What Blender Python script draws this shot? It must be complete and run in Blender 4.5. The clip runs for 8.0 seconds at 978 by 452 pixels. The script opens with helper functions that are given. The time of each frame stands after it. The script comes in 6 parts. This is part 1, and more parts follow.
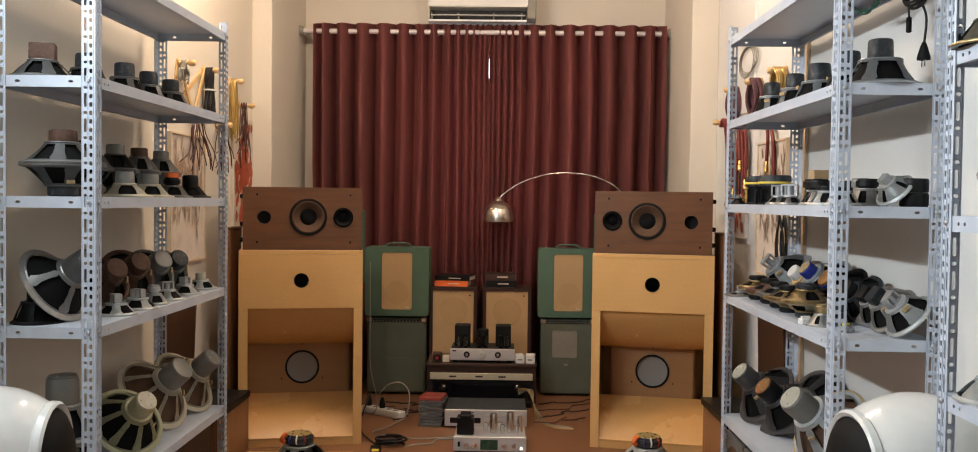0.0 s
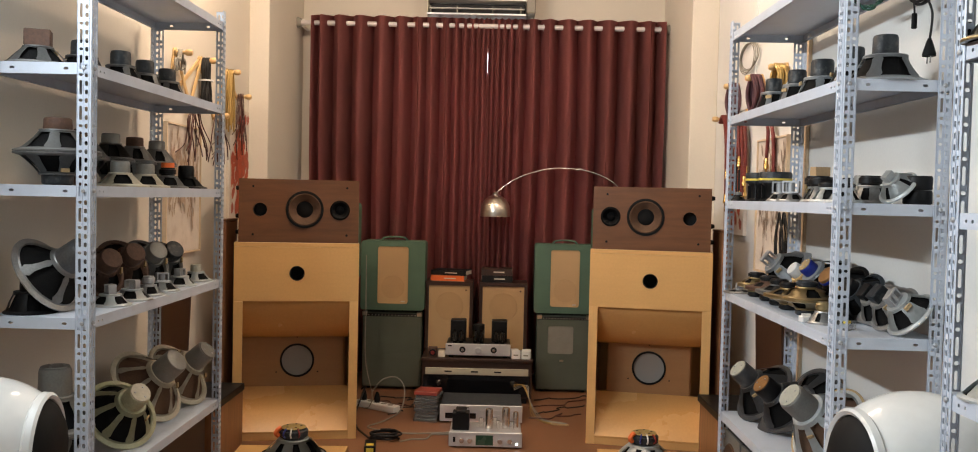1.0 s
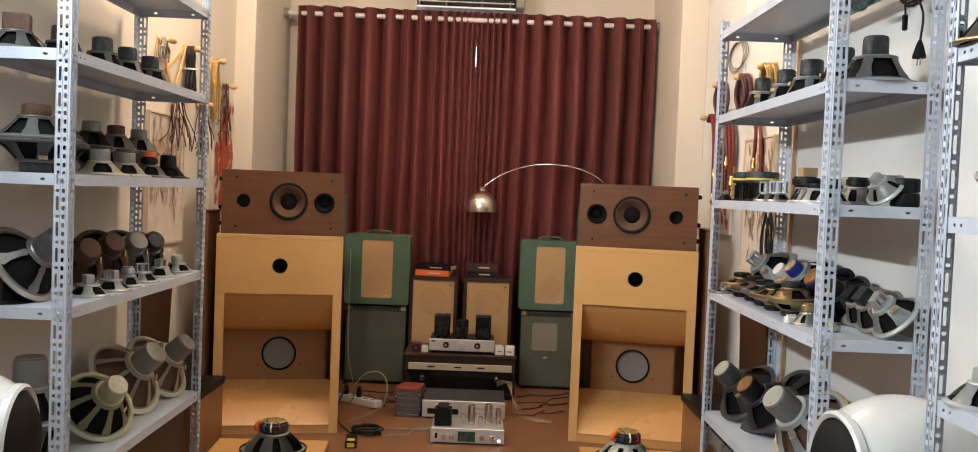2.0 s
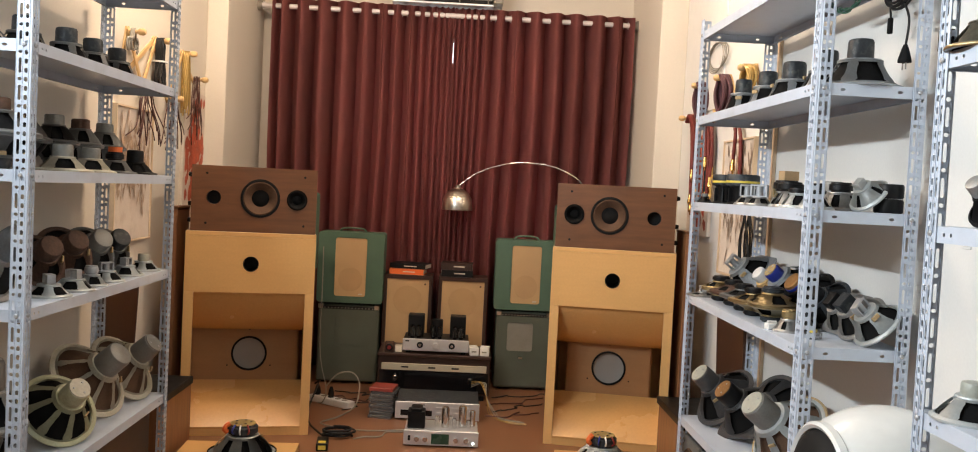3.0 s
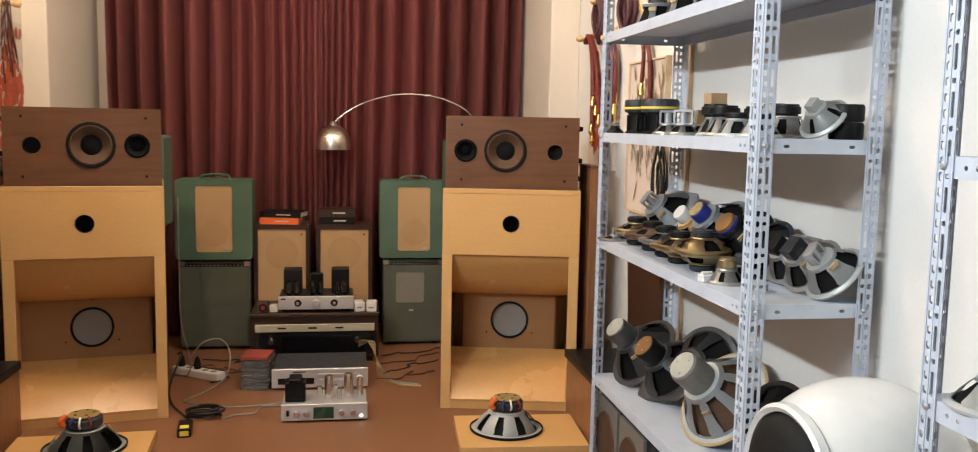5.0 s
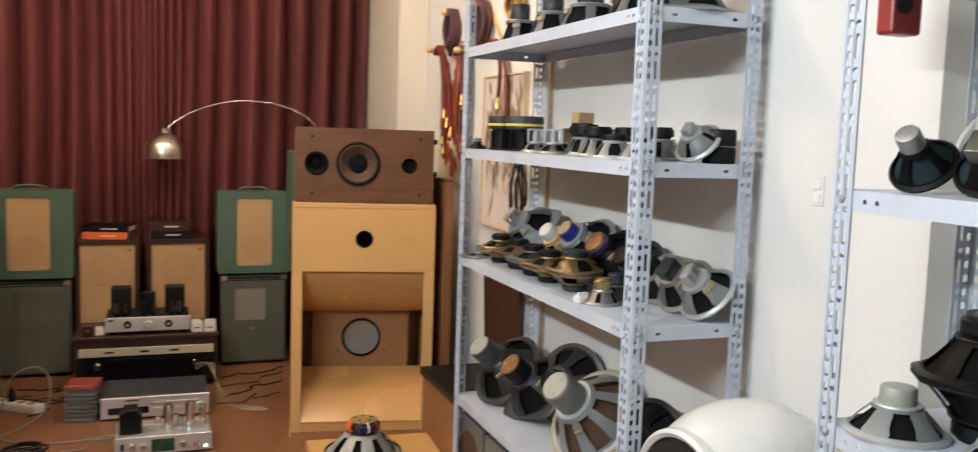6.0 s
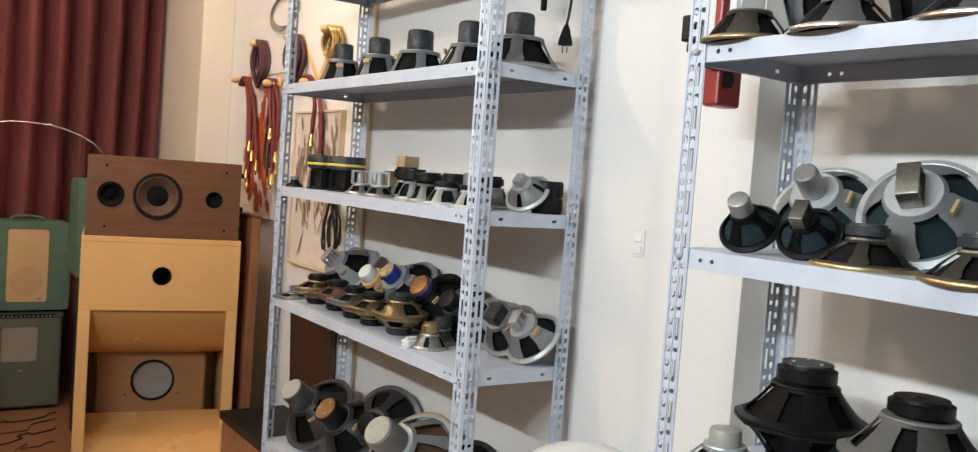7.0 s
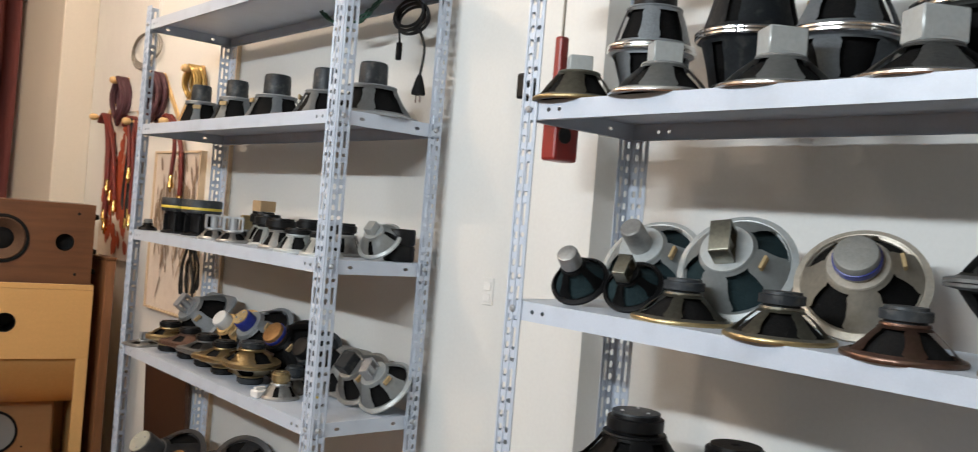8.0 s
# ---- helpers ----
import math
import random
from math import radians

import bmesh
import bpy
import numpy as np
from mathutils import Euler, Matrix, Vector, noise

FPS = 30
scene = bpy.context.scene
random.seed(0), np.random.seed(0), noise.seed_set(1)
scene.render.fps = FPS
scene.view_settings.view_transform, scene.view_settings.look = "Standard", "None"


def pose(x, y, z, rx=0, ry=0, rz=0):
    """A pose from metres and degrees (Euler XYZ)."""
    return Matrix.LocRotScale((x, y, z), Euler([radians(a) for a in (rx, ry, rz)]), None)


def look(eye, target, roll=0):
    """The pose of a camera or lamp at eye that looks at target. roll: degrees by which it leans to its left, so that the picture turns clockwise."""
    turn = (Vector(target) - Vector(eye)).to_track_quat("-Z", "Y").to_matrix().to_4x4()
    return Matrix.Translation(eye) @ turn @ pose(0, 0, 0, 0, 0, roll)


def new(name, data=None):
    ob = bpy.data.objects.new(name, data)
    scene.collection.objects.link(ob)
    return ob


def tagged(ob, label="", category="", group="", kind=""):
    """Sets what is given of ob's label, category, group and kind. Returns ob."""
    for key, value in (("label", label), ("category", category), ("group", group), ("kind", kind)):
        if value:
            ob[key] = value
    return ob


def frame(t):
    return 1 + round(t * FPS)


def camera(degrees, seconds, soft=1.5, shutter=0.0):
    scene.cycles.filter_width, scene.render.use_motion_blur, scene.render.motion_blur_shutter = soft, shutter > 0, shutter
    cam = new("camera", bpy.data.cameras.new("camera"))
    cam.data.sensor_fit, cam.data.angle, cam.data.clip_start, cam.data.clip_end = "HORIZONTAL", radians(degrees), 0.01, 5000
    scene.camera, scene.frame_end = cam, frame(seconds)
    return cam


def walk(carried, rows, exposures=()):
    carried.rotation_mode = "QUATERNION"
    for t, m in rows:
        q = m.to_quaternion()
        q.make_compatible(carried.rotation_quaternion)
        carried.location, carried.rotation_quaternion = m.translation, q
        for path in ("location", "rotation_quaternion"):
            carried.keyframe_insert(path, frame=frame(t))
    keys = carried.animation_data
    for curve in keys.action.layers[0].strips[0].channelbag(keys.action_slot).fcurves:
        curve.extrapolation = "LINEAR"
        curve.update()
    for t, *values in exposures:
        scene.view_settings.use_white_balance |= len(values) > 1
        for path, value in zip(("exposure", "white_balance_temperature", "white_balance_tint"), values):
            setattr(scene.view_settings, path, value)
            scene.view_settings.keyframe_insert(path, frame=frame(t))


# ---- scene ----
cam = camera(57.0, 8.0, soft=1.0, shutter=0.3)
PATH = [
    (0, (0.167, 0.492, 1.264), (0.135, 2.491, 1.207), 0.7),
    (0.5, (0.165, 0.503, 1.258), (0.134, 2.501, 1.192), 0.9),
    (1, (0.152, 0.519, 1.256), (0.132, 2.518, 1.19), 1.3),
    (1.5, (0.155, 0.534, 1.255), (0.145, 2.532, 1.185), 1.9),
    (3, (0.147, 0.617, 1.273), (0.215, 2.614, 1.19), 2.9),
    (3.5, (0.109, 0.71, 1.282), (0.207, 2.705, 1.182), 2.9),
    (4, (0.128, 0.883, 1.261), (0.253, 2.869, 1.069), 1.3),
    (4.2, (0.151, 0.955, 1.254), (0.296, 2.94, 1.061), 1.2),
    (5.3, (0.197, 1.196, 1.281), (0.57, 3.148, 1.051), 1.0),
    (5.5, (0.18, 1.216, 1.281), (0.588, 3.16, 1.05), 1.0),
    (6, (0.087, 1.27, 1.311), (0.78, 3.135, 1.109), 1.9),
    (6.5, (-0.003, 1.317, 1.338), (0.979, 3.051, 1.175), 2.5),
    (7, (-0.034, 1.32, 1.337), (1.089, 2.972, 1.232), 4.2),
    (7.5, (0.001, 1.296, 1.37), (1.215, 2.884, 1.334), 4.3),
    (8, (0.032, 1.259, 1.369), (1.345, 2.767, 1.367), 4.7),
]
EXPOSURES = [(0.0, -0.15), (1.5, -0.06), (3.0, 0.14), (3.5, 0.2), (4.0, 0.24), (5.5, 0.17), (6.5, -0.04), (7.0, -0.06), (8.0, -0.27)]
walk(cam, [(t, look(eye, target, roll)) for t, eye, target, roll in PATH], EXPOSURES)

# ---------------------------------------------------------------- world and lights
WARM = (1.0, 0.77, 0.575)
COOL = (0.86, 0.94, 1.0)
world = bpy.data.worlds.new("world")
scene.world = world
world.use_nodes = True
world.node_tree.nodes["Background"].inputs["Color"].default_value = (0.75, 0.85, 1.0, 1)
world.node_tree.nodes["Background"].inputs["Strength"].default_value = 0.6


def area(name, m, sx, sy, power, color):
    d = bpy.data.lights.new(name, "AREA")
    d.shape, d.size, d.size_y, d.energy, d.color = "RECTANGLE", sx, sy, power, color
    ob = new(name, d)
    ob.matrix_world = m
    return ob


def bulb(name, x, y, z, power, color):
    d = bpy.data.lights.new(name, "POINT")
    d.energy, d.color, d.shadow_soft_size = power, color, 0.06
    new(name, d).location = (x, y, z)


bulb("lamp_warm_left", -0.9, 4.55, 2.8, 53, WARM)
bulb("lamp_warm_right", 0.55, 4.55, 2.8, 42, WARM)
area("wall_tube_light", look((-1.29, 2.25, 2.25), (1.4, 2.5, 1.95)), 2.0, 0.06, 88, COOL)



# ---------------------------------------------------------------- materials
def mat(name, base, rough=0.5, metal=0.0, var=0.15, scale=8.0, grain=60.0, bump=0.1, dirt=None, dirt_amount=0.5, stretch=None, spec=0.5, per_object=0.0):
    m = bpy.data.materials.new(name)
    m.use_nodes = True
    nt = m.node_tree
    n, l = nt.nodes, nt.links
    p = n["Principled BSDF"]
    p.inputs["Metallic"].default_value = metal
    p.inputs["Specular IOR Level"].default_value = spec
    tc = n.new("ShaderNodeTexCoord")
    mp = n.new("ShaderNodeMapping")
    if stretch:
        mp.inputs["Scale"].default_value = stretch
    l.new(tc.outputs["Object"], mp.inputs["Vector"])
    big = n.new("ShaderNodeTexNoise")
    big.inputs["Scale"].default_value = scale
    big.inputs["Detail"].default_value = 5
    l.new(mp.outputs["Vector"], big.inputs["Vector"])
    fine = n.new("ShaderNodeTexNoise")
    fine.inputs["Scale"].default_value = grain
    fine.inputs["Detail"].default_value = 4
    l.new(mp.outputs["Vector"], fine.inputs["Vector"])
    mix = n.new("ShaderNodeMix")
    mix.data_type = "RGBA"
    dark = [c * (1 - var) for c in base]
    light = [min(1, c * (1 + var)) for c in base]
    mix.inputs[6].default_value = (*dark, 1)
    mix.inputs[7].default_value = (*light, 1)
    add = n.new("ShaderNodeMath")
    add.operation = "ADD"
    l.new(big.outputs["Fac"], add.inputs[0])
    l.new(fine.outputs["Fac"], add.inputs[1])
    ramp = n.new("ShaderNodeMapRange")
    ramp.inputs[1].default_value, ramp.inputs[2].default_value = 0.65, 1.35
    l.new(add.outputs[0], ramp.inputs[0])
    l.new(ramp.outputs[0], mix.inputs[0])
    out = mix.outputs[2]
    if per_object:
        info = n.new("ShaderNodeObjectInfo")
        hsv = n.new("ShaderNodeHueSaturation")
        mr = n.new("ShaderNodeMapRange")
        mr.inputs[3].default_value, mr.inputs[4].default_value = 1 - per_object, 1 + per_object
        l.new(info.outputs["Random"], mr.inputs[0])
        l.new(mr.outputs[0], hsv.inputs["Value"])
        l.new(out, hsv.inputs["Color"])
        out = hsv.outputs["Color"]
    if dirt:
        spot = n.new("ShaderNodeTexNoise")
        spot.inputs["Scale"].default_value = scale * 2.3
        spot.inputs["Detail"].default_value = 8
        l.new(mp.outputs["Vector"], spot.inputs["Vector"])
        r2 = n.new("ShaderNodeMapRange")
        r2.inputs[1].default_value, r2.inputs[2].default_value = 0.52, 0.72
        r2.inputs[4].default_value = dirt_amount
        l.new(spot.outputs["Fac"], r2.inputs[0])
        m2 = n.new("ShaderNodeMix")
        m2.data_type = "RGBA"
        l.new(r2.outputs[0], m2.inputs[0])
        l.new(out, m2.inputs[6])
        m2.inputs[7].default_value = (*dirt, 1)
        out = m2.outputs[2]
    l.new(out, p.inputs["Base Color"])
    rr = n.new("ShaderNodeMapRange")
    rr.inputs[3].default_value, rr.inputs[4].default_value = max(0.02, rough - 0.08), min(1, rough + 0.08)
    l.new(big.outputs["Fac"], rr.inputs[0])
    l.new(rr.outputs[0], p.inputs["Roughness"])
    if bump:
        b = n.new("ShaderNodeBump")
        b.inputs["Strength"].default_value = bump
        b.inputs["Distance"].default_value = 0.004
        l.new(fine.outputs["Fac"], b.inputs["Height"])
        l.new(b.outputs["Normal"], p.inputs["Normal"])
    return m


def wood(name, base, dark, rough=0.45, scale=3.0, along="z", contrast=0.6):
    m = mat(name, base, rough, 0, 0.05, 2.5, 90, 0.05)
    nt = m.node_tree
    n, l = nt.nodes, nt.links
    p = n["Principled BSDF"]
    old = p.inputs["Base Color"].links[0].from_socket
    tc = n.new("ShaderNodeTexCoord")
    mp = n.new("ShaderNodeMapping")
    s = {"x": (0.12, 1, 1), "y": (1, 0.12, 1), "z": (1, 1, 0.12)}[along]
    mp.inputs["Scale"].default_value = s
    l.new(tc.outputs["Object"], mp.inputs["Vector"])
    w = n.new("ShaderNodeTexNoise")
    w.inputs["Scale"].default_value = scale * 16
    w.inputs["Detail"].default_value = 7
    w.inputs["Distortion"].default_value = 0.25
    l.new(mp.outputs["Vector"], w.inputs["Vector"])
    mr = n.new("ShaderNodeMapRange")
    mr.inputs[1].default_value, mr.inputs[2].default_value, mr.inputs[4].default_value = 0.3, 0.75, contrast
    l.new(w.outputs["Fac"], mr.inputs[0])
    mx = n.new("ShaderNodeMix")
    mx.data_type = "RGBA"
    l.new(mr.outputs[0], mx.inputs[0])
    l.new(old, mx.inputs[6])
    mx.inputs[7].default_value = (*dark, 1)
    l.new(mx.outputs[2], p.inputs["Base Color"])
    return m


M = {
    "wall": mat("cream_wall_paint", (0.71, 0.65, 0.555), 0.75, 0, 0.03, 1.5, 120, 0.06),
    "wall_white": mat("white_wall_paint", (0.73, 0.725, 0.695), 0.75, 0, 0.03, 1.5, 120, 0.06),
    "ceiling": mat("white_ceiling_paint", (0.62, 0.61, 0.58), 0.85, 0, 0.03, 2, 90, 0.05),
    "floor": mat("brown_vinyl_floor", (0.22, 0.098, 0.045), 0.5, 0, 0.12, 2.5, 140, 0.03),
    "curtain": mat("maroon_curtain_cloth", (0.31, 0.108, 0.1), 0.85, 0, 0.12, 3, 500, 0.25, stretch=(1, 1, 0.3), spec=0.15),
    "steel_paint": mat("pale_grey_powder_coat", (0.53, 0.59, 0.68), 0.36, 0, 0.04, 5, 300, 0.03, dirt=(0.36, 0.4, 0.46), dirt_amount=0.3),
    "zinc": mat("zinc_bolt", (0.42, 0.43, 0.44), 0.5, 0.5, 0.1, 30, 200, 0.05),
    "chrome": mat("polished_steel", (0.75, 0.74, 0.72), 0.18, 1.0, 0.05, 10, 300, 0.02),
    "brushed": mat("brushed_steel", (0.62, 0.56, 0.48), 0.3, 1.0, 0.1, 10, 300, 0.05, stretch=(1, 1, 12)),
    "alu": mat("cast_aluminium", (0.36, 0.36, 0.35), 0.42, 0.7, 0.18, 14, 160, 0.15, dirt=(0.3, 0.28, 0.25), dirt_amount=0.55, per_object=0.2),
    "alu_dark": mat("grey_cast_metal", (0.15, 0.152, 0.147), 0.5, 0.4, 0.2, 14, 160, 0.15, dirt=(0.14, 0.13, 0.12), dirt_amount=0.5, per_object=0.25),
    "grey_paint": mat("blue_grey_hammer_paint", (0.24, 0.26, 0.275), 0.38, 0.2, 0.15, 20, 220, 0.3, per_object=0.15),
    "bell": mat("dark_grey_magnet_can", (0.03, 0.035, 0.04), 0.45, 0.1, 0.2, 20, 200, 0.15, dirt=(0.2, 0.19, 0.17), dirt_amount=0.35, per_object=0.25, spec=0.3),
    "grey_can": mat("worn_grey_magnet_can", (0.215, 0.215, 0.2), 0.45, 0.2, 0.15, 18, 200, 0.15, dirt=(0.2, 0.17, 0.13), dirt_amount=0.4, per_object=0.15),
    "black": mat("black_paint", (0.006, 0.006, 0.0065), 0.45, 0, 0.3, 15, 200, 0.1, per_object=0.3, spec=0.25),
    "black_gloss": mat("black_gloss_plastic", (0.006, 0.006, 0.007), 0.12, 0, 0.2, 8, 200, 0.01),
    "rubber": mat("black_rubber", (0.007, 0.007, 0.007), 0.7, 0, 0.2, 30, 200, 0.1, spec=0.2),
    "cone": mat("dark_paper_cone", (0.007, 0.0068, 0.0068), 0.85, 0, 0.25, 20, 260, 0.4, per_object=0.4, spec=0.12),
    "cone_brown": mat("brown_paper_cone", (0.1, 0.056, 0.034), 0.75, 0, 0.25, 16, 220, 0.3, spec=0.2),
    "cone_teal": mat("dark_teal_paper_cone", (0.015, 0.03, 0.034), 0.8, 0, 0.2, 20, 260, 0.3, spec=0.2),
    "rust": mat("rusty_brown_iron", (0.1, 0.052, 0.033), 0.7, 0.2, 0.35, 14, 120, 0.4, dirt=(0.07, 0.04, 0.03), dirt_amount=0.7),
    "gold_zinc": mat("yellow_passivated_zinc", (0.4, 0.31, 0.16), 0.35, 0.85, 0.2, 12, 160, 0.1, dirt=(0.35, 0.3, 0.25), dirt_amount=0.5, per_object=0.2),
    "cream_paint": mat("aged_cream_enamel", (0.46, 0.43, 0.34), 0.45, 0.05, 0.15, 14, 150, 0.15, dirt=(0.3, 0.26, 0.17), dirt_amount=0.55, per_object=0.12),
    "pale_green": mat("pale_yellow_green_enamel", (0.42, 0.42, 0.27), 0.45, 0.05, 0.15, 14, 150, 0.15, dirt=(0.3, 0.28, 0.16), dirt_amount=0.5),
    "cap_pale": mat("pale_grey_green_enamel", (0.36, 0.37, 0.32), 0.45, 0.05, 0.1, 14, 150, 0.1, dirt=(0.28, 0.26, 0.2), dirt_amount=0.4),
    "tan_silver": mat("tarnished_silver_enamel", (0.46, 0.42, 0.35), 0.4, 0.35, 0.15, 10, 150, 0.12, dirt=(0.3, 0.24, 0.16), dirt_amount=0.5),
    "gunmetal": mat("dark_gunmetal_casting", (0.07, 0.072, 0.075), 0.36, 0.3, 0.25, 14, 160, 0.15, dirt=(0.1, 0.085, 0.07), dirt_amount=0.4, per_object=0.25),
    "silver_paint": mat("pale_silver_enamel", (0.44, 0.47, 0.47), 0.4, 0.3, 0.1, 14, 150, 0.12, dirt=(0.42, 0.4, 0.36), dirt_amount=0.4, per_object=0.12),
    "dull_zinc": mat("dull_greenish_zinc", (0.2, 0.19, 0.15), 0.32, 0.75, 0.25, 12, 160, 0.1, dirt=(0.12, 0.11, 0.09), dirt_amount=0.6, per_object=0.2),
    "bronze": mat("dark_bronze_plating", (0.17, 0.1, 0.075), 0.32, 0.8, 0.2, 12, 160, 0.1, dirt=(0.1, 0.09, 0.05), dirt_amount=0.5),
    "dull_red": mat("dull_red_plastic", (0.3, 0.05, 0.035), 0.3, 0, 0.2, 10, 150, 0.03),
    "cone_grey": mat("plain_dark_grey_enamel", (0.2, 0.205, 0.2), 0.36, 0.25, 0.15, 14, 150, 0.1, per_object=0.15),
    "gasket": mat("tan_cork_gasket", (0.42, 0.3, 0.15), 0.8, 0, 0.25, 20, 150, 0.3),
    "copper": mat("tarnished_copper", (0.3, 0.16, 0.06), 0.45, 0.5, 0.2, 16, 150, 0.1),
    "tan": mat("tan_felt", (0.62, 0.4, 0.17), 0.8, 0, 0.2, 20, 150, 0.2),
    "blue": mat("deep_blue_plastic", (0.02, 0.035, 0.25), 0.35, 0, 0.15, 20, 150, 0.05),
    "white_plastic": mat("white_plastic", (0.78, 0.77, 0.74), 0.4, 0, 0.05, 10, 150, 0.03),
    "white_gloss": mat("white_gloss_enamel", (0.66, 0.67, 0.65), 0.22, 0, 0.03, 6, 40, 0.12),
    "orange": mat("orange_paper", (0.8, 0.16, 0.03), 0.6, 0, 0.1, 10, 150, 0.03),
    "red": mat("red_plastic", (0.24, 0.018, 0.015), 0.35, 0, 0.12, 10, 150, 0.03),
    "yellow": mat("yellow_label", (0.75, 0.58, 0.08), 0.5, 0, 0.1, 10, 150, 0.03),
    "paper": mat("off_white_paper", (0.72, 0.66, 0.54), 0.8, 0, 0.08, 30, 300, 0.1),
    "ply": wood("pale_birch_plywood", (0.72, 0.44, 0.175), (0.62, 0.36, 0.13), 0.36, 3.5, "z", 0.22),
    "ply_x": wood("pale_birch_plywood_across", (0.68, 0.405, 0.155), (0.58, 0.33, 0.12), 0.3, 3.5, "x", 0.22),
    "flare": wood("varnished_birch_flare", (0.64, 0.36, 0.13), (0.54, 0.29, 0.1), 0.27, 3.5, "z", 0.22),
    "satin_pale": mat("pale_satin_metal", (0.74, 0.68, 0.66), 0.38, 0.15, 0.05, 12, 200, 0.03),
    "baffle": wood("mid_brown_plywood", (0.36, 0.19, 0.08), (0.29, 0.15, 0.06), 0.5, 2.2, "x", 0.5),
    "walnut": wood("walnut_veneer", (0.16, 0.068, 0.027), (0.085, 0.033, 0.014), 0.4, 2.6, "x", 0.7),
    "walnut_z": wood("walnut_veneer_upright", (0.29, 0.125, 0.052), (0.1, 0.042, 0.02), 0.42, 2.6, "z", 0.6),
    "dark_wood": wood("dark_brown_wood", (0.05, 0.022, 0.014), (0.025, 0.012, 0.008), 0.35, 3, "x", 0.6),
    "peg_wood": wood("pale_pine", (0.72, 0.48, 0.22), (0.55, 0.34, 0.14), 0.45, 4, "x", 0.4),
    "pine_pale": wood("pale_limed_pine", (0.68, 0.53, 0.36), (0.56, 0.42, 0.27), 0.5, 4, "z", 0.3),
    "green": mat("green_leathercloth", (0.085, 0.145, 0.1), 0.6, 0, 0.12, 8, 350, 0.4, spec=0.3),
    "grey_green": mat("grey_green_leathercloth", (0.105, 0.117, 0.088), 0.65, 0, 0.12, 8, 350, 0.4, spec=0.3),
    "grille": mat("beige_grille_cloth", (0.52, 0.335, 0.165), 0.85, 0, 0.08, 7, 600, 0.35),
    "grille_dark": mat("beige_grille_cloth_over_driver", (0.48, 0.305, 0.145), 0.85, 0, 0.08, 7, 600, 0.35),
    "grille_white": mat("white_cone_paper", (0.27, 0.26, 0.24), 0.8, 0, 0.05, 8, 300, 0.1),
    "silver": mat("silver_fascia", (0.66, 0.67, 0.68), 0.35, 0.6, 0.05, 6, 400, 0.02, stretch=(0.1, 1, 1)),
    "cream_strip": mat("cream_fascia", (0.55, 0.5, 0.38), 0.4, 0.2, 0.06, 6, 300, 0.02),
    "display": mat("dark_green_display", (0.02, 0.06, 0.035), 0.25, 0, 0.1, 10, 200, 0.0),
    "cardboard": mat("brown_cardboard", (0.45, 0.3, 0.16), 0.8, 0, 0.1, 6, 120, 0.1),
    "cable_black": mat("black_cable", (0.02, 0.02, 0.02), 0.5, 0, 0.1, 20, 200, 0.0, spec=0.25),
    "cable_brown": mat("dark_red_brown_cable", (0.07, 0.02, 0.014), 0.45, 0, 0.2, 20, 200, 0.0),
    "cable_grey": mat("grey_cable", (0.26, 0.24, 0.2), 0.5, 0, 0.1, 20, 200, 0.0),
    "cable_gold": mat("golden_cable", (0.4, 0.26, 0.08), 0.35, 0.4, 0.15, 20, 200, 0.0),
    "cable_green": mat("green_twisted_wire", (0.025, 0.09, 0.06), 0.45, 0, 0.15, 20, 200, 0.0),
    "cable_plum": mat("plum_braided_cable", (0.075, 0.022, 0.03), 0.55, 0, 0.25, 30, 400, 0.4),
    "cable_red": mat("dark_red_braided_cable", (0.16, 0.02, 0.014), 0.5, 0, 0.3, 30, 400, 0.4),
    "gilt": mat("gilt_plug_metal", (0.75, 0.5, 0.18), 0.25, 1.0, 0.1, 20, 200, 0.0),
    "canvas": mat("pale_canvas", (0.66, 0.58, 0.5), 0.8, 0, 0.1, 5, 200, 0.2, dirt=(0.45, 0.35, 0.28), dirt_amount=0.5),
    "leaf_red": mat("red_paint_dabs", (0.42, 0.075, 0.03), 0.6, 0, 0.45, 20, 150, 0.3, per_object=0.3),
    "leaf_brown": mat("brown_paint_dabs", (0.33, 0.24, 0.17), 0.7, 0, 0.3, 20, 150, 0.3, per_object=0.3),
    "wire_coil": mat("amber_coil", (0.45, 0.33, 0.12), 0.4, 0.3, 0.2, 30, 300, 0.2),
}
glass = mat("clear_glass", (0.9, 0.92, 0.92), 0.05, 0, 0.01, 5, 50, 0)
glass.node_tree.nodes["Principled BSDF"].inputs["Transmission Weight"].default_value = 1.0
M["glass"] = glass
clear = mat("clear_plastic_case", (0.55, 0.55, 0.55), 0.2, 0, 0.1, 5, 50, 0)
clear.node_tree.nodes["Principled BSDF"].inputs["Transmission Weight"].default_value = 0.8
M["clear"] = clear


def glow(name, color, strength):
    m = bpy.data.materials.new(name)
    m.use_nodes = True
    p = m.node_tree.nodes["Principled BSDF"]
    p.inputs["Base Color"].default_value = (0.8, 0.8, 0.8, 1)
    p.inputs["Emission Color"].default_value = (*color, 1)
    p.inputs["Emission Strength"].default_value = strength
    return m


M["daylight"] = glow("daylight", (0.9, 0.95, 1.0), 3.0)


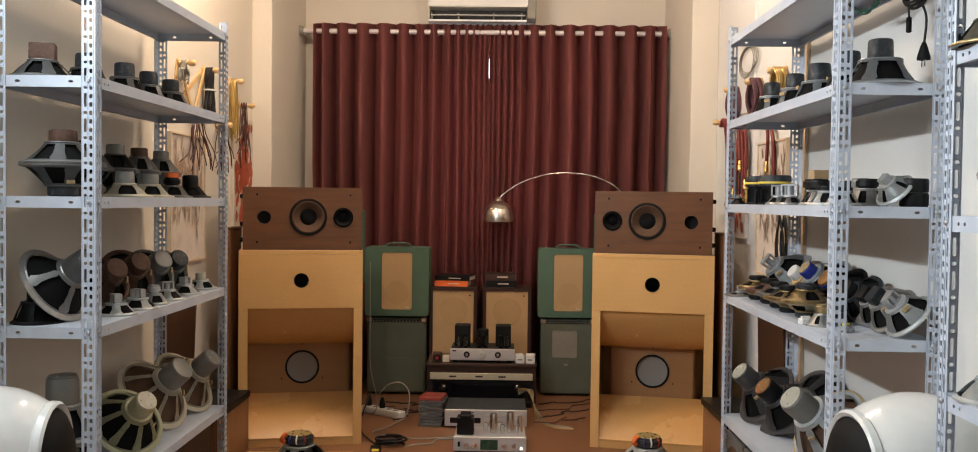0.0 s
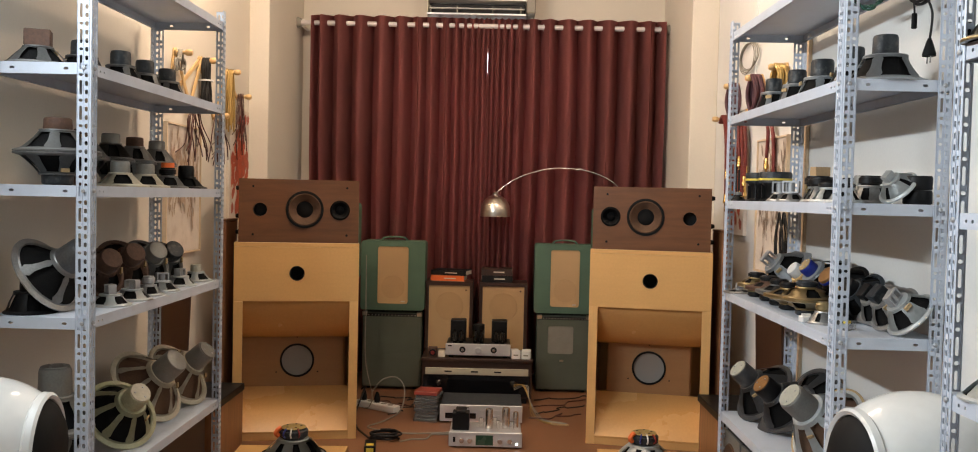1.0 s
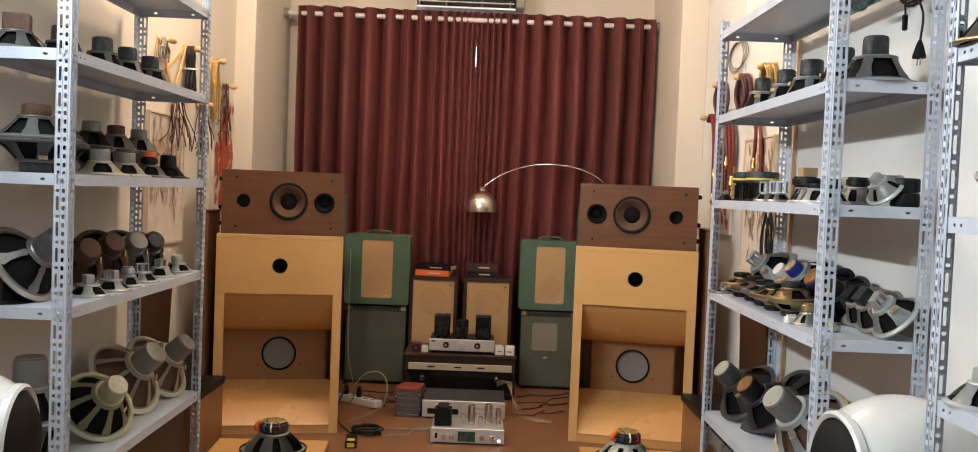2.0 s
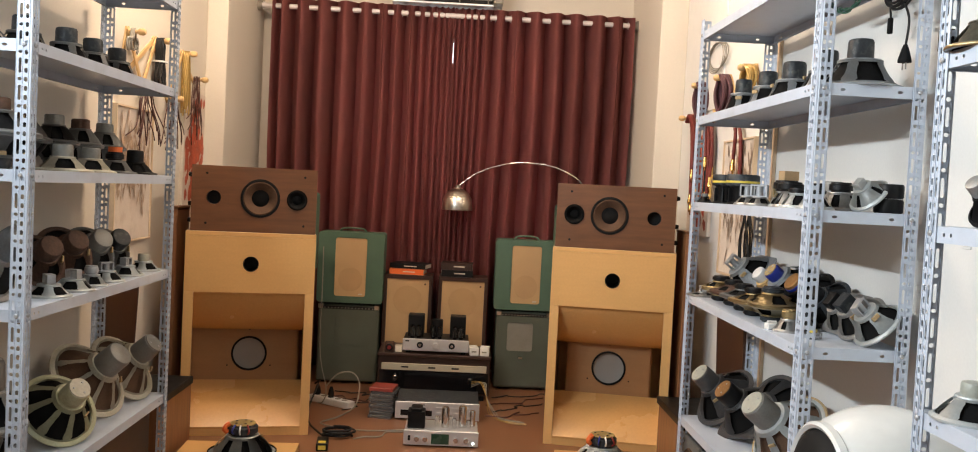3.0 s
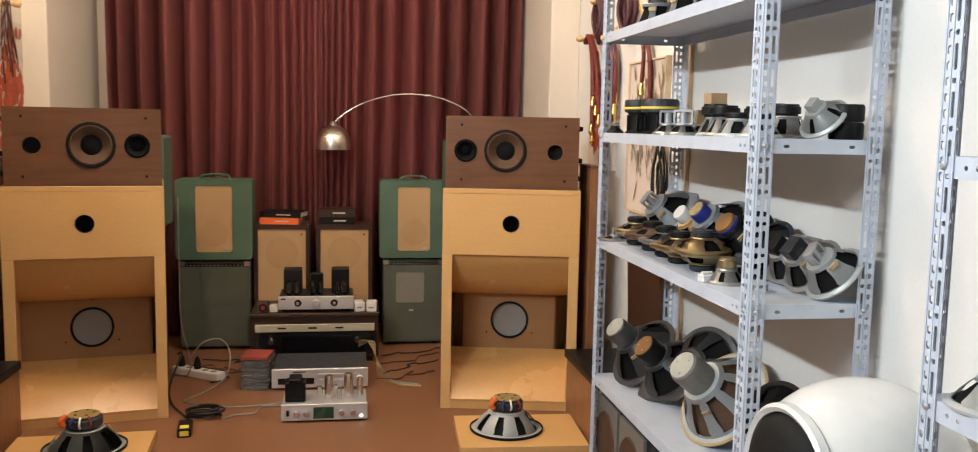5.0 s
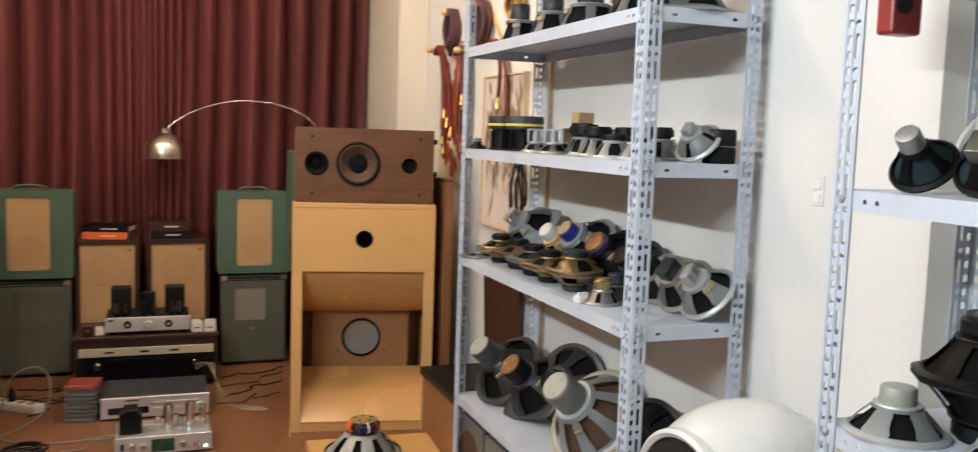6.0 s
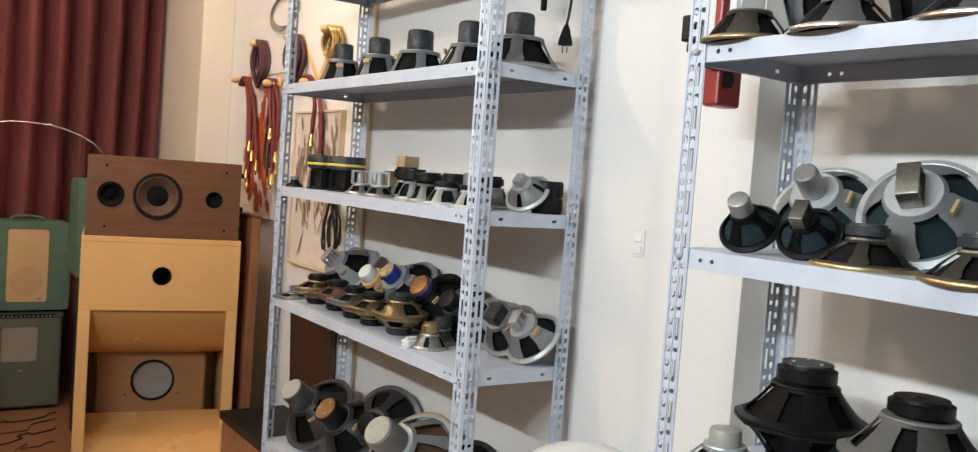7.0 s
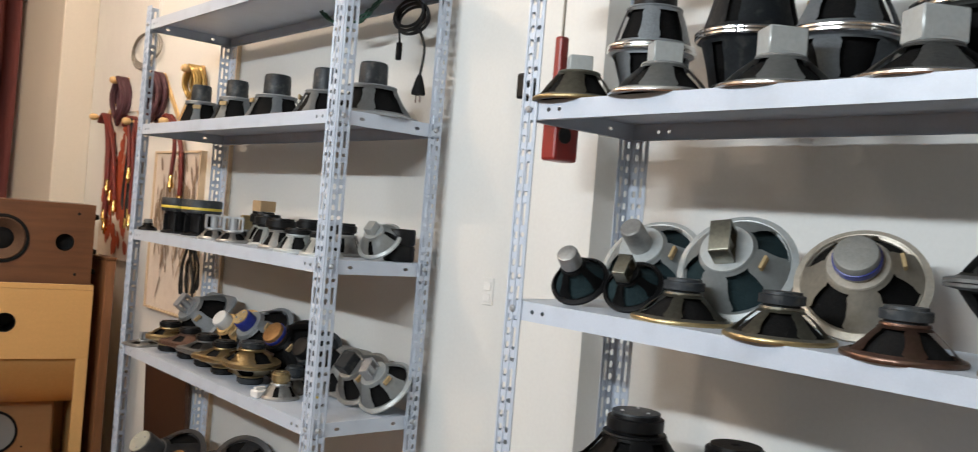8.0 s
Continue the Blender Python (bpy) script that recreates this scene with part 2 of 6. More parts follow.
# ---------------------------------------------------------------- mesh helpers
def mesh_of(name, bm, material, smooth=False):
    me = bpy.data.meshes.new(name)
    bmesh.ops.recalc_face_normals(bm, faces=bm.faces)
    if smooth:
        for f in bm.faces:
            f.smooth = True
        for e in bm.edges:
            if len(e.link_faces) == 2 and e.calc_face_angle(0) > radians(38):
                e.smooth = False
    bm.to_mesh(me)
    bm.free()
    me.materials.append(M[material] if isinstance(material, str) else material)
    return me


def part(name, bm, material, parent=None, label="", m=None, smooth=False):
    me = bm if isinstance(bm, bpy.types.Mesh) else mesh_of(name, bm, material, smooth)
    ob = new(name, me)
    if parent is not None:
        ob.parent = parent
    if m is not None:
        ob.matrix_basis = m
    if label:
        ob["label"] = label
    return ob


def thing(name, label, category, m=None, group="", kind=""):
    ob = tagged(new(name), label, category, group, kind)
    if m is not None:
        ob.matrix_basis = m
    return ob


def box(x0, x1, y0, y1, z0, z1, bevel=0.0, seg=1, bm=None):
    own = bmesh.new()
    bmesh.ops.create_cube(own, size=1, matrix=Matrix.Translation(((x0 + x1) / 2, (y0 + y1) / 2, (z0 + z1) / 2)) @ Matrix.Diagonal((x1 - x0, y1 - y0, z1 - z0, 1)))
    if bevel:
        bmesh.ops.bevel(own, geom=list(own.edges), offset=bevel, segments=seg, affect="EDGES", profile=0.5)
    if bm is None:
        return own
    return join(bm, own)


def join(bm, own):
    me = bpy.data.meshes.new("tmp")
    own.to_mesh(me)
    own.free()
    bm.from_mesh(me)
    bpy.data.meshes.remove(me)
    return bm


def lathe(profile, seg=28, m=None, bm=None, close=False):
    """Turn (r, z) pairs about z."""
    own = bmesh.new()
    rings = []
    for r, z in profile:
        if r < 1e-6:
            rings.append([own.verts.new((0, 0, z))])
        else:
            rings.append([own.verts.new((r * math.cos(2 * math.pi * i / seg), r * math.sin(2 * math.pi * i / seg), z)) for i in range(seg)])
    if close:
        rings.append(rings[0])
    for a, b in zip(rings, rings[1:]):
        for i in range(seg):
            j = (i + 1) % seg
            if len(a) == 1 and len(b) == 1:
                continue
            if len(a) == 1:
                own.faces.new((a[0], b[i], b[j]))
            elif len(b) == 1:
                own.faces.new((a[i], a[j], b[0]))
            else:
                own.faces.new((a[i], a[j], b[j], b[i]))
    if m is not None:
        own.transform(m)
    if bm is None:
        return own
    return join(bm, own)


def cyl(r, z0, z1, seg=24, bevel=0.0, m=None, bm=None):
    b = bevel
    prof = [(0, z0), (r - b, z0), (r, z0 + b), (r, z1 - b), (r - b, z1), (0, z1)] if b else [(0, z0), (r, z0), (r, z1), (0, z1)]
    return lathe(prof, seg, m, bm)


def prism(points, y0, y1, bm=None):
    """Extrude an (x, z) outline along y."""
    own = bmesh.new()
    a = [own.verts.new((x, y0, z)) for x, z in points]
    b = [own.verts.new((x, y1, z)) for x, z in points]
    own.faces.new(a)
    own.faces.new(b[::-1])
    for i in range(len(a)):
        j = (i + 1) % len(a)
        own.faces.new((a[i], b[i], b[j], a[j]))
    if bm is None:
        return own
    return join(bm, own)


def plate(outer, holes, y0, y1):
    """A board in x, z with holes (each a closed outline), from y0 to y1."""
    own = bmesh.new()
    loops = []
    edges = []
    for outline in [outer] + holes:
        vs = [own.verts.new((x, y0, z)) for x, z in outline]
        es = [own.edges.new((vs[i], vs[(i + 1) % len(vs)])) for i in range(len(vs))]
        loops.append(vs)
        edges += es
    bmesh.ops.triangle_fill(own, use_beauty=True, use_dissolve=False, edges=edges)
    faces = list(own.faces)
    r = bmesh.ops.duplicate(own, geom=faces)
    vmap = r["vert_map"]
    for vs in loops:
        for v in vs:
            vmap[v].co.y = y1
    for vs in loops:
        for i in range(len(vs)):
            j = (i + 1) % len(vs)
            own.faces.new((vs[i], vs[j], vmap[vs[j]], vmap[vs[i]]))
    return own


def circle(cx, cz, r, seg=32):
    return [(cx + r * math.cos(2 * math.pi * i / seg), cz + r * math.sin(2 * math.pi * i / seg)) for i in range(seg)]


def rounded(x0, x1, z0, z1, r, seg=5):
    pts = []
    for cx, cz, a in ((x1 - r, z1 - r, 0), (x0 + r, z1 - r, 90), (x0 + r, z0 + r, 180), (x1 - r, z0 + r, 270)):
        for i in range(seg + 1):
            t = radians(a + 90 * i / seg)
            pts.append((cx + r * math.cos(t), cz + r * math.sin(t)))
    return pts


def tube(points, r, bm=None, seg=7, smooth=True):
    """A round cable along points, rounded by a spline."""
    pts = [Vector(p) for p in points]
    fine = []
    if smooth and len(pts) > 2:
        for i in range(len(pts) - 1):
            p0, p1, p2, p3 = pts[max(i - 1, 0)], pts[i], pts[i + 1], pts[min(i + 2, len(pts) - 1)]
            for k in range(6):
                t = k / 6
                fine.append(0.5 * (2 * p1 + (p2 - p0) * t + (2 * p0 - 5 * p1 + 4 * p2 - p3) * t * t + (3 * p1 - p0 - 3 * p2 + p3) * t ** 3))
        fine.append(pts[-1])
    else:
        fine = pts
    own = bmesh.new()
    rings = []
    up = Vector((0.13, 0.21, 1)).normalized()
    for i, p in enumerate(fine):
        d = (fine[min(i + 1, len(fine) - 1)] - fine[max(i - 1, 0)])
        d = d.normalized() if d.length > 1e-9 else Vector((0, 0, 1))
        a = d.cross(up)
        if a.length < 0.05:
            a = d.cross(Vector((1, 0, 0)))
        a.normalize()
        b = d.cross(a)
        rings.append([own.verts.new(p + r * (math.cos(2 * math.pi * k / seg) * a + math.sin(2 * math.pi * k / seg) * b)) for k in range(seg)])
    for p, q in zip(rings, rings[1:]):
        for k in range(seg):
            j = (k + 1) % seg
            own.faces.new((p[k], p[j], q[j], q[k]))
    own.faces.new(rings[0][::-1])
    own.faces.new(rings[-1])
    if bm is None:
        return own
    return join(bm, own)


def struct(name, bm, material, label, category):
    return tagged(part(name, bm, material), label, category, kind="structure")


# ---------------------------------------------------------------- the room
XL, XR, YB, ZC = -1.36, 1.44, 6.85, 3.0
COLY, COLI = 5.92, 0.16
floor = struct("floor", box(XL - 0.3, 1.9, -1.6, YB + 0.2, -0.1, 0), "floor", "brown sheet vinyl floor with scattered cables on it", "floor")
struct("ceiling", box(XL - 0.3, 1.9, -1.6, YB + 0.2, ZC, ZC + 0.1), "ceiling", "plain white painted ceiling", "ceiling")
struct("wall_west", box(XL - 0.2, XL, -1.6, YB, 0, ZC), "wall", "cream painted side wall behind shelving", "wall")
struct("wall_east", box(XR, XR + 0.2, 2.55, YB, 0, ZC), "wall_white", "off-white painted side wall behind shelving", "wall")
struct("wall_east_recess", box(XR + 0.085, XR + 0.33, -1.6, 2.55, 0, ZC), "wall_white", "off-white painted wall set back in a recess", "wall")
struct("wall_south", box(XL - 0.2, 1.9, -1.7, -1.6, 0, ZC), "wall", "plain cream wall closing the room", "wall")
struct("column_west", box(XL, XL + 0.12, COLY, YB, 0, ZC, 0.004), "wall", "cream painted wall pier beside the window curtain", "pier")
struct("column_east", box(XR - COLI, XR, COLY, YB, 0, ZC, 0.004), "wall", "cream painted wall pier beside the window curtain", "pier")
WIN = (-0.75, 0.85, 0.9, 2.32)
struct("wall_north", plate([(XL - 0.2, 0), (XR + 0.2, 0), (XR + 0.2, ZC), (XL - 0.2, ZC)],
                           [[(WIN[0], WIN[2]), (WIN[1], WIN[2]), (WIN[1], WIN[3]), (WIN[0], WIN[3])]], YB, YB + 0.2), "wall", "cream painted end wall behind the curtain", "wall")
win = thing("window_1", "white framed window hidden behind the curtain", "window", kind="structure")
part("window_frame", plate([(WIN[0], WIN[2]), (WIN[1], WIN[2]), (WIN[1], WIN[3]), (WIN[0], WIN[3])],
                           [rounded(WIN[0] + 0.05, 0.1, WIN[2] + 0.05, WIN[3] - 0.05, 0.004), rounded(0.16, WIN[1] - 0.05, WIN[2] + 0.05, WIN[3] - 0.05, 0.004)], YB + 0.06, YB + 0.11), "white_plastic", win)
pane = part("pane", box(WIN[0] + 0.04, WIN[1] - 0.04, YB + 0.082, YB + 0.088, WIN[2] + 0.04, WIN[3] - 0.04), "glass", win)
pane.visible_shadow = False
tagged(part("backdrop", box(WIN[0] - 1, WIN[1] + 1, YB + 1.2, YB + 1.22, 0, 3.4), "daylight"), "bright daylight outside the window", "backdrop", kind="structure")


# ---------------------------------------------------------------- curtain, rod, air conditioner
def curtain_panel(ridges, slit_right):
    """Cloth that comes forward at each ridge (x) and falls back behind the rod between two ridges."""
    own = bmesh.new()
    zs = [0.04, 0.3, 0.6, 0.9, 1.2, 1.5, 1.8, 2.0, 2.05, 2.1, 2.16, 2.25, 2.33, 2.4, 2.44, 2.46]
    x0, x1 = ridges[0], ridges[-1]
    cols, rings, per = [], [], 16
    for i, (a, b) in enumerate(zip(ridges, ridges[1:])):
        pitch = b - a
        for k in range(per):
            u = k / per
            s = 2 * math.sqrt(math.cos(math.pi * u) ** 2 + 0.012) - 1
            cols.append((a + pitch * u, s, min(0.095, 0.72 * pitch), i))
        if pitch > 0.09:
            rings += [(a + pitch * 0.24, -28), (a + pitch * 0.76, 28)]
    cols.append((x1, 1.0, cols[-1][2], len(ridges)))
    grid = []
    for z in zs:
        row = []
        low = 2.4 - z
        for w, s, amp, i in cols:
            d = noise.noise((w * 2.3, z * 0.7, 1.0))
            e = noise.noise((i * 3.7, z * 1.1, 9.0))
            near = (x1 - w) if slit_right else (w - x0)
            y = 6.665 - amp * s * (1 + 0.3 * e * min(1, max(0, low))) + 0.012 * noise.noise((w * 9, z * 1.3, 5)) * min(1, max(0, low * 3))
            x = w + 0.022 * d * max(0, low) * min(1, near / 0.1)
            if near < 0.03 and not 2.07 < z < 2.28:
                x += (1 - near / 0.03) * (0.012 if slit_right else -0.012)
            if not slit_right:
                y += 0.02 * max(0, 1 - near / 0.05)
            row.append(own.verts.new((x, y, z - (0.012 * s if z > 2.42 else 0))))
        grid.append(row)
    for a, b in zip(grid, grid[1:]):
        for i in range(len(cols) - 1):
            own.faces.new((a[i], a[i + 1], b[i + 1], b[i]))
    bmesh.ops.solidify(own, geom=list(own.faces), thickness=0.002)
    return own, rings


LEFT_FOLDS = (-1.14, -1.07, -0.945, -0.805, -0.657, -0.524, -0.407, -0.325, -0.223, -0.155, -0.095, -0.047, -0.006, 0.026, 0.0545)
RIGHT_FOLDS = (0.0585, 0.087, 0.127, 0.17, 0.215, 0.264, 0.362, 0.464, 0.6, 0.733, 0.865, 1.017, 1.15, 1.25)
for folds, side in ((LEFT_FOLDS, True), (RIGHT_FOLDS, False)):
    cu = thing("curtain", "maroon eyelet curtain hanging in deep folds", "curtain", group="window curtains")
    cloth, rings = curtain_panel(folds, side)
    part("cloth", cloth, "curtain", cu, smooth=True)
    for w, turn in rings:
        ring = lathe([(0.019, -0.005), (0.027, -0.006), (0.03, 0), (0.027, 0.006), (0.019, 0.005)], 18, pose(w, 6.655, 2.405, 0, 90, turn), close=True)
        part("eyelet", ring, "satin_pale", cu, "pale metal eyelet ring", smooth=True)

rod = thing("curtain_rod", "silver curtain rod with pale round end caps", "curtain rod")
part("pole", cyl(0.017, -1.25, 1.3, 16, m=pose(0, 6.655, 2.405, 0, 90, 0)), "satin_pale", rod, smooth=True)
for x in (-1.255, 1.3):
    part("finial", lathe([(0, -0.045), (0.028, -0.042), (0.036, -0.02), (0.036, 0.02), (0.028, 0.042), (0, 0.045)], 20, pose(x, 6.655, 2.405, 0, 90, 0)), "cable_grey", rod, "pale grey end cap", smooth=True)
    part("bracket", box(x * 0.96 - 0.012, x * 0.96 + 0.012, 6.67, YB - 0.002, 2.38, 2.43, 0.004), "white_plastic", rod)

ac = thing("air_conditioner", "white wall-mounted split air conditioner above the curtain", "air conditioner")
AX0, AX1 = -0.36, 0.36
sec = [(6.848, 2.472), (6.755, 2.472), (6.745, 2.57), (6.612, 2.572), (6.612, 2.76), (6.66, 2.79), (6.848, 2.79)]
own = bmesh.new()
va = [own.verts.new((AX0, y, z)) for y, z in sec]
vb = [own.verts.new((AX1, y, z)) for y, z in sec]
own.faces.new(va)
own.faces.new(vb[::-1])
for i in range(len(sec)):
    j = (i + 1) % len(sec)
    own.faces.new((va[i], vb[i], vb[j], va[j]))
bmesh.ops.bevel(own, geom=list(own.edges), offset=0.006, segments=2, affect="EDGES")
part("body", own, "white_plastic", ac, smooth=True)
part("outlet", box(AX0 + 0.01, AX1 - 0.055, 6.72, 6.742, 2.486, 2.566, 0.003), "black", ac, "dark air outlet slot")
part("louvre", box(AX0 + 0.015, AX1 - 0.06, 6.63, 6.655, 2.516, 2.522, 0.002), "white_plastic", ac)
for u in (0.02, 0.2, 0.44, 0.63):
    part("louvre_pin", box(AX0 + u, AX0 + u + 0.006, 6.632, 6.73, 2.486, 2.535), "cable_grey", ac)
part("lower_lip", box(AX0, AX1 - 0.05, 6.61, 6.752, 2.47, 2.485, 0.004, 2), "silver", ac, "silver lower lip")
part("end_cheek", box(AX0, AX0 + 0.009, 6.615, 6.742, 2.4855, 2.5695, 0.002), "cream_strip", ac)
part("end_cap", box(AX1 - 0.05, AX1 + 0.012, 6.608, 6.846, 2.49, 2.793, 0.008), "cable_grey", ac)


# ---------------------------------------------------------------- slotted-angle shelving
def holed_sheet(length, columns):
    """A strip along z in the x, z plane: columns of (width, pitch, hole_w, hole_h, offset); hole_w 0 is plain."""
    own = bmesh.new()
    x = 0.0
    for width, pitch, hw, hh, pattern in columns:
        if hw == 0:
            own.faces.new([own.verts.new(p) for p in ((x, 0, 0), (x + width, 0, 0), (x + width, 0, length), (x, 0, length))])
            x += width
            continue
        z, i = 0.0, 0
        while z < length - 1e-6:
            h = min(pitch[i % len(pitch)], length - z)
            k = pattern[i % len(pattern)]
            cx, cz = x + width / 2, z + h / 2
            o = [own.verts.new(p) for p in ((x, 0, z), (x + width, 0, z), (x + width, 0, z + h), (x, 0, z + h))]
            a, b = hw[k] / 2, hh[k] / 2
            if a == 0 or b * 2 > h - 0.001:
                own.faces.new(o)
            else:
                c = min(a, b) * 0.6
                q = [(-a + c, -b), (a - c, -b), (a, -b + c), (a, b - c), (a - c, b), (-a + c, b), (-a, b - c), (-a, -b + c)]
                iv = [own.verts.new((cx + px, 0, cz + pz)) for px, pz in q]
                for s in range(4):
                    own.faces.new((o[s], o[(s + 1) % 4], iv[(2 * s + 2) % 8], iv[2 * s + 1], iv[2 * s]))
            z += h
            i += 1
        x += width
    return own


def upright_mesh(height):
    """An L-shaped post: corner at the origin, flanges along +x and +y."""
    cols = [(0.006, None, 0, 0, 0),
            (0.013, (0.024,), (0.009,), (0.0135,), (0,)),
            (0.003, None, 0, 0, 0),
            (0.013, (0.05, 0.022), (0.0078, 0.0105), (0.04, 0.0085), (0, 1)),
            (0.005, None, 0, 0, 0)]
    a = holed_sheet(height, cols)
    b = holed_sheet(height, cols)
    for v in b.verts:
        v.co = Vector((0, v.co.x, v.co.z))
    join(a, b)
    bmesh.ops.remove_doubles(a, verts=a.verts, dist=0.0002)
    bmesh.ops.recalc_face_normals(a, faces=a.faces)
    bmesh.ops.solidify(a, geom=list(a.faces), thickness=0.0018)
    return mesh_of("upright", a, "steel_paint")


def lip_mesh(along, lip=0.033):
    """A turned-down shelf edge along +x with slots near its ends; its outer face looks to -y."""
    s = bmesh.new()
    marks = [0.0, 0.05, 0.075, 0.1, along - 0.1, along - 0.075, along - 0.05, along] if along > 0.5 else [0.0, 0.05, 0.09, along - 0.09, along - 0.05, along]
    holes = (1, 2, 4, 5) if along > 0.5 else (1, 3)
    for i, (u, v) in enumerate(zip(marks, marks[1:])):
        o = [s.verts.new(p) for p in ((u, 0, -lip), (v, 0, -lip), (v, 0, 0), (u, 0, 0))]
        if i in holes:
            cx, cz, a, b = (u + v) / 2, -lip / 2, 0.0075 if along < 0.5 else 0.0045, 0.004
            iv = [s.verts.new((cx + a * math.cos(t), 0, cz + b * math.sin(t))) for t in [radians(225 + 45 * k) for k in range(8)]]
            for k in range(4):
                s.faces.new((o[k], o[(k + 1) % 4], iv[(2 * k + 2) % 8], iv[2 * k + 1], iv[2 * k]))
        else:
            s.faces.new(o)
    bmesh.ops.remove_doubles(s, verts=s.verts, dist=0.0002)
    low = [e for e in s.edges if all(abs(v.co.z + lip) < 1e-5 for v in e.verts)]
    r = bmesh.ops.extrude_edge_only(s, edges=low)
    for v in r["geom"]:
        if isinstance(v, bmesh.types.BMVert):
            v.co.y += 0.012
    bmesh.ops.solidify(s, geom=list(s.faces), thickness=0.0012)
    return mesh_of("lip", s, "steel_paint")


bolt_mesh = mesh_of("bolt", lathe([(0, 0.005), (0.004, 0.005), (0.0065, 0.002), (0.0065, 0)], 10), "zinc", True)
UP = upright_mesh(2.0)
TIERS = (0.376, 0.882, 1.26, 1.607, 1.953)


def rack(x0, y0, lx, ly, label, front, tiers=TIERS):
    """front: +1 where the long open side looks to +x, -1 where it looks to -x."""
    r = thing("shelving_rack", label, "shelving rack", pose(x0, y0, 0), "slotted-angle shelving racks")
    for x, y, a in ((0, 0, 0), (lx, 0, 90), (lx, ly, 180), (0, ly, 270)):
        part("upright", UP, None, r, m=pose(x, y, 0, 0, 0, a))
    wx, wy = lx - 0.006, ly - 0.006
    me = mesh_of("shelf", box(0.0015, wx - 0.0015, 0.0015, wy - 0.0015, -0.0015, 0), "steel_paint")
    lips = (lip_mesh(wx), lip_mesh(wy))
    fx = lx if front > 0 else 0
    for z in tiers:
        sf = part("shelf", me, None, r, m=pose(0.003, 0.003, z))
        for k, (px, py, a) in enumerate(((0, 0, 0), (wx, 0, 90), (wx, wy, 180), (0, wy, 270))):
            part("lip", lips[k % 2], None, sf, m=pose(px, py, 0, 0, 0, a))
        for y in (0.02, ly - 0.02):
            part("bolt", bolt_mesh, None, r, m=pose(fx, y, z - 0.015, 0, 90 * front, 0))
        for x in (0.02, lx - 0.02):
            part("bolt", bolt_mesh, None, r, m=pose(x, 0, z - 0.015, 90, 0, 0))
    return r


rack(1.1, 3.045, 0.305, 1.255, "pale grey slotted-angle steel rack full of loudspeaker drivers", -1)
TIERS_B = (0.36, 0.866, 1.2435, 1.59, 1.936)
rack(1.1, 1.17, 0.305, 1.255, "pale grey slotted-angle steel rack with large bare drivers", -1, TIERS_B)
rack(-1.305, 3.06, 0.3, 1.24, "pale grey slotted-angle steel rack loaded with old drivers", 1)


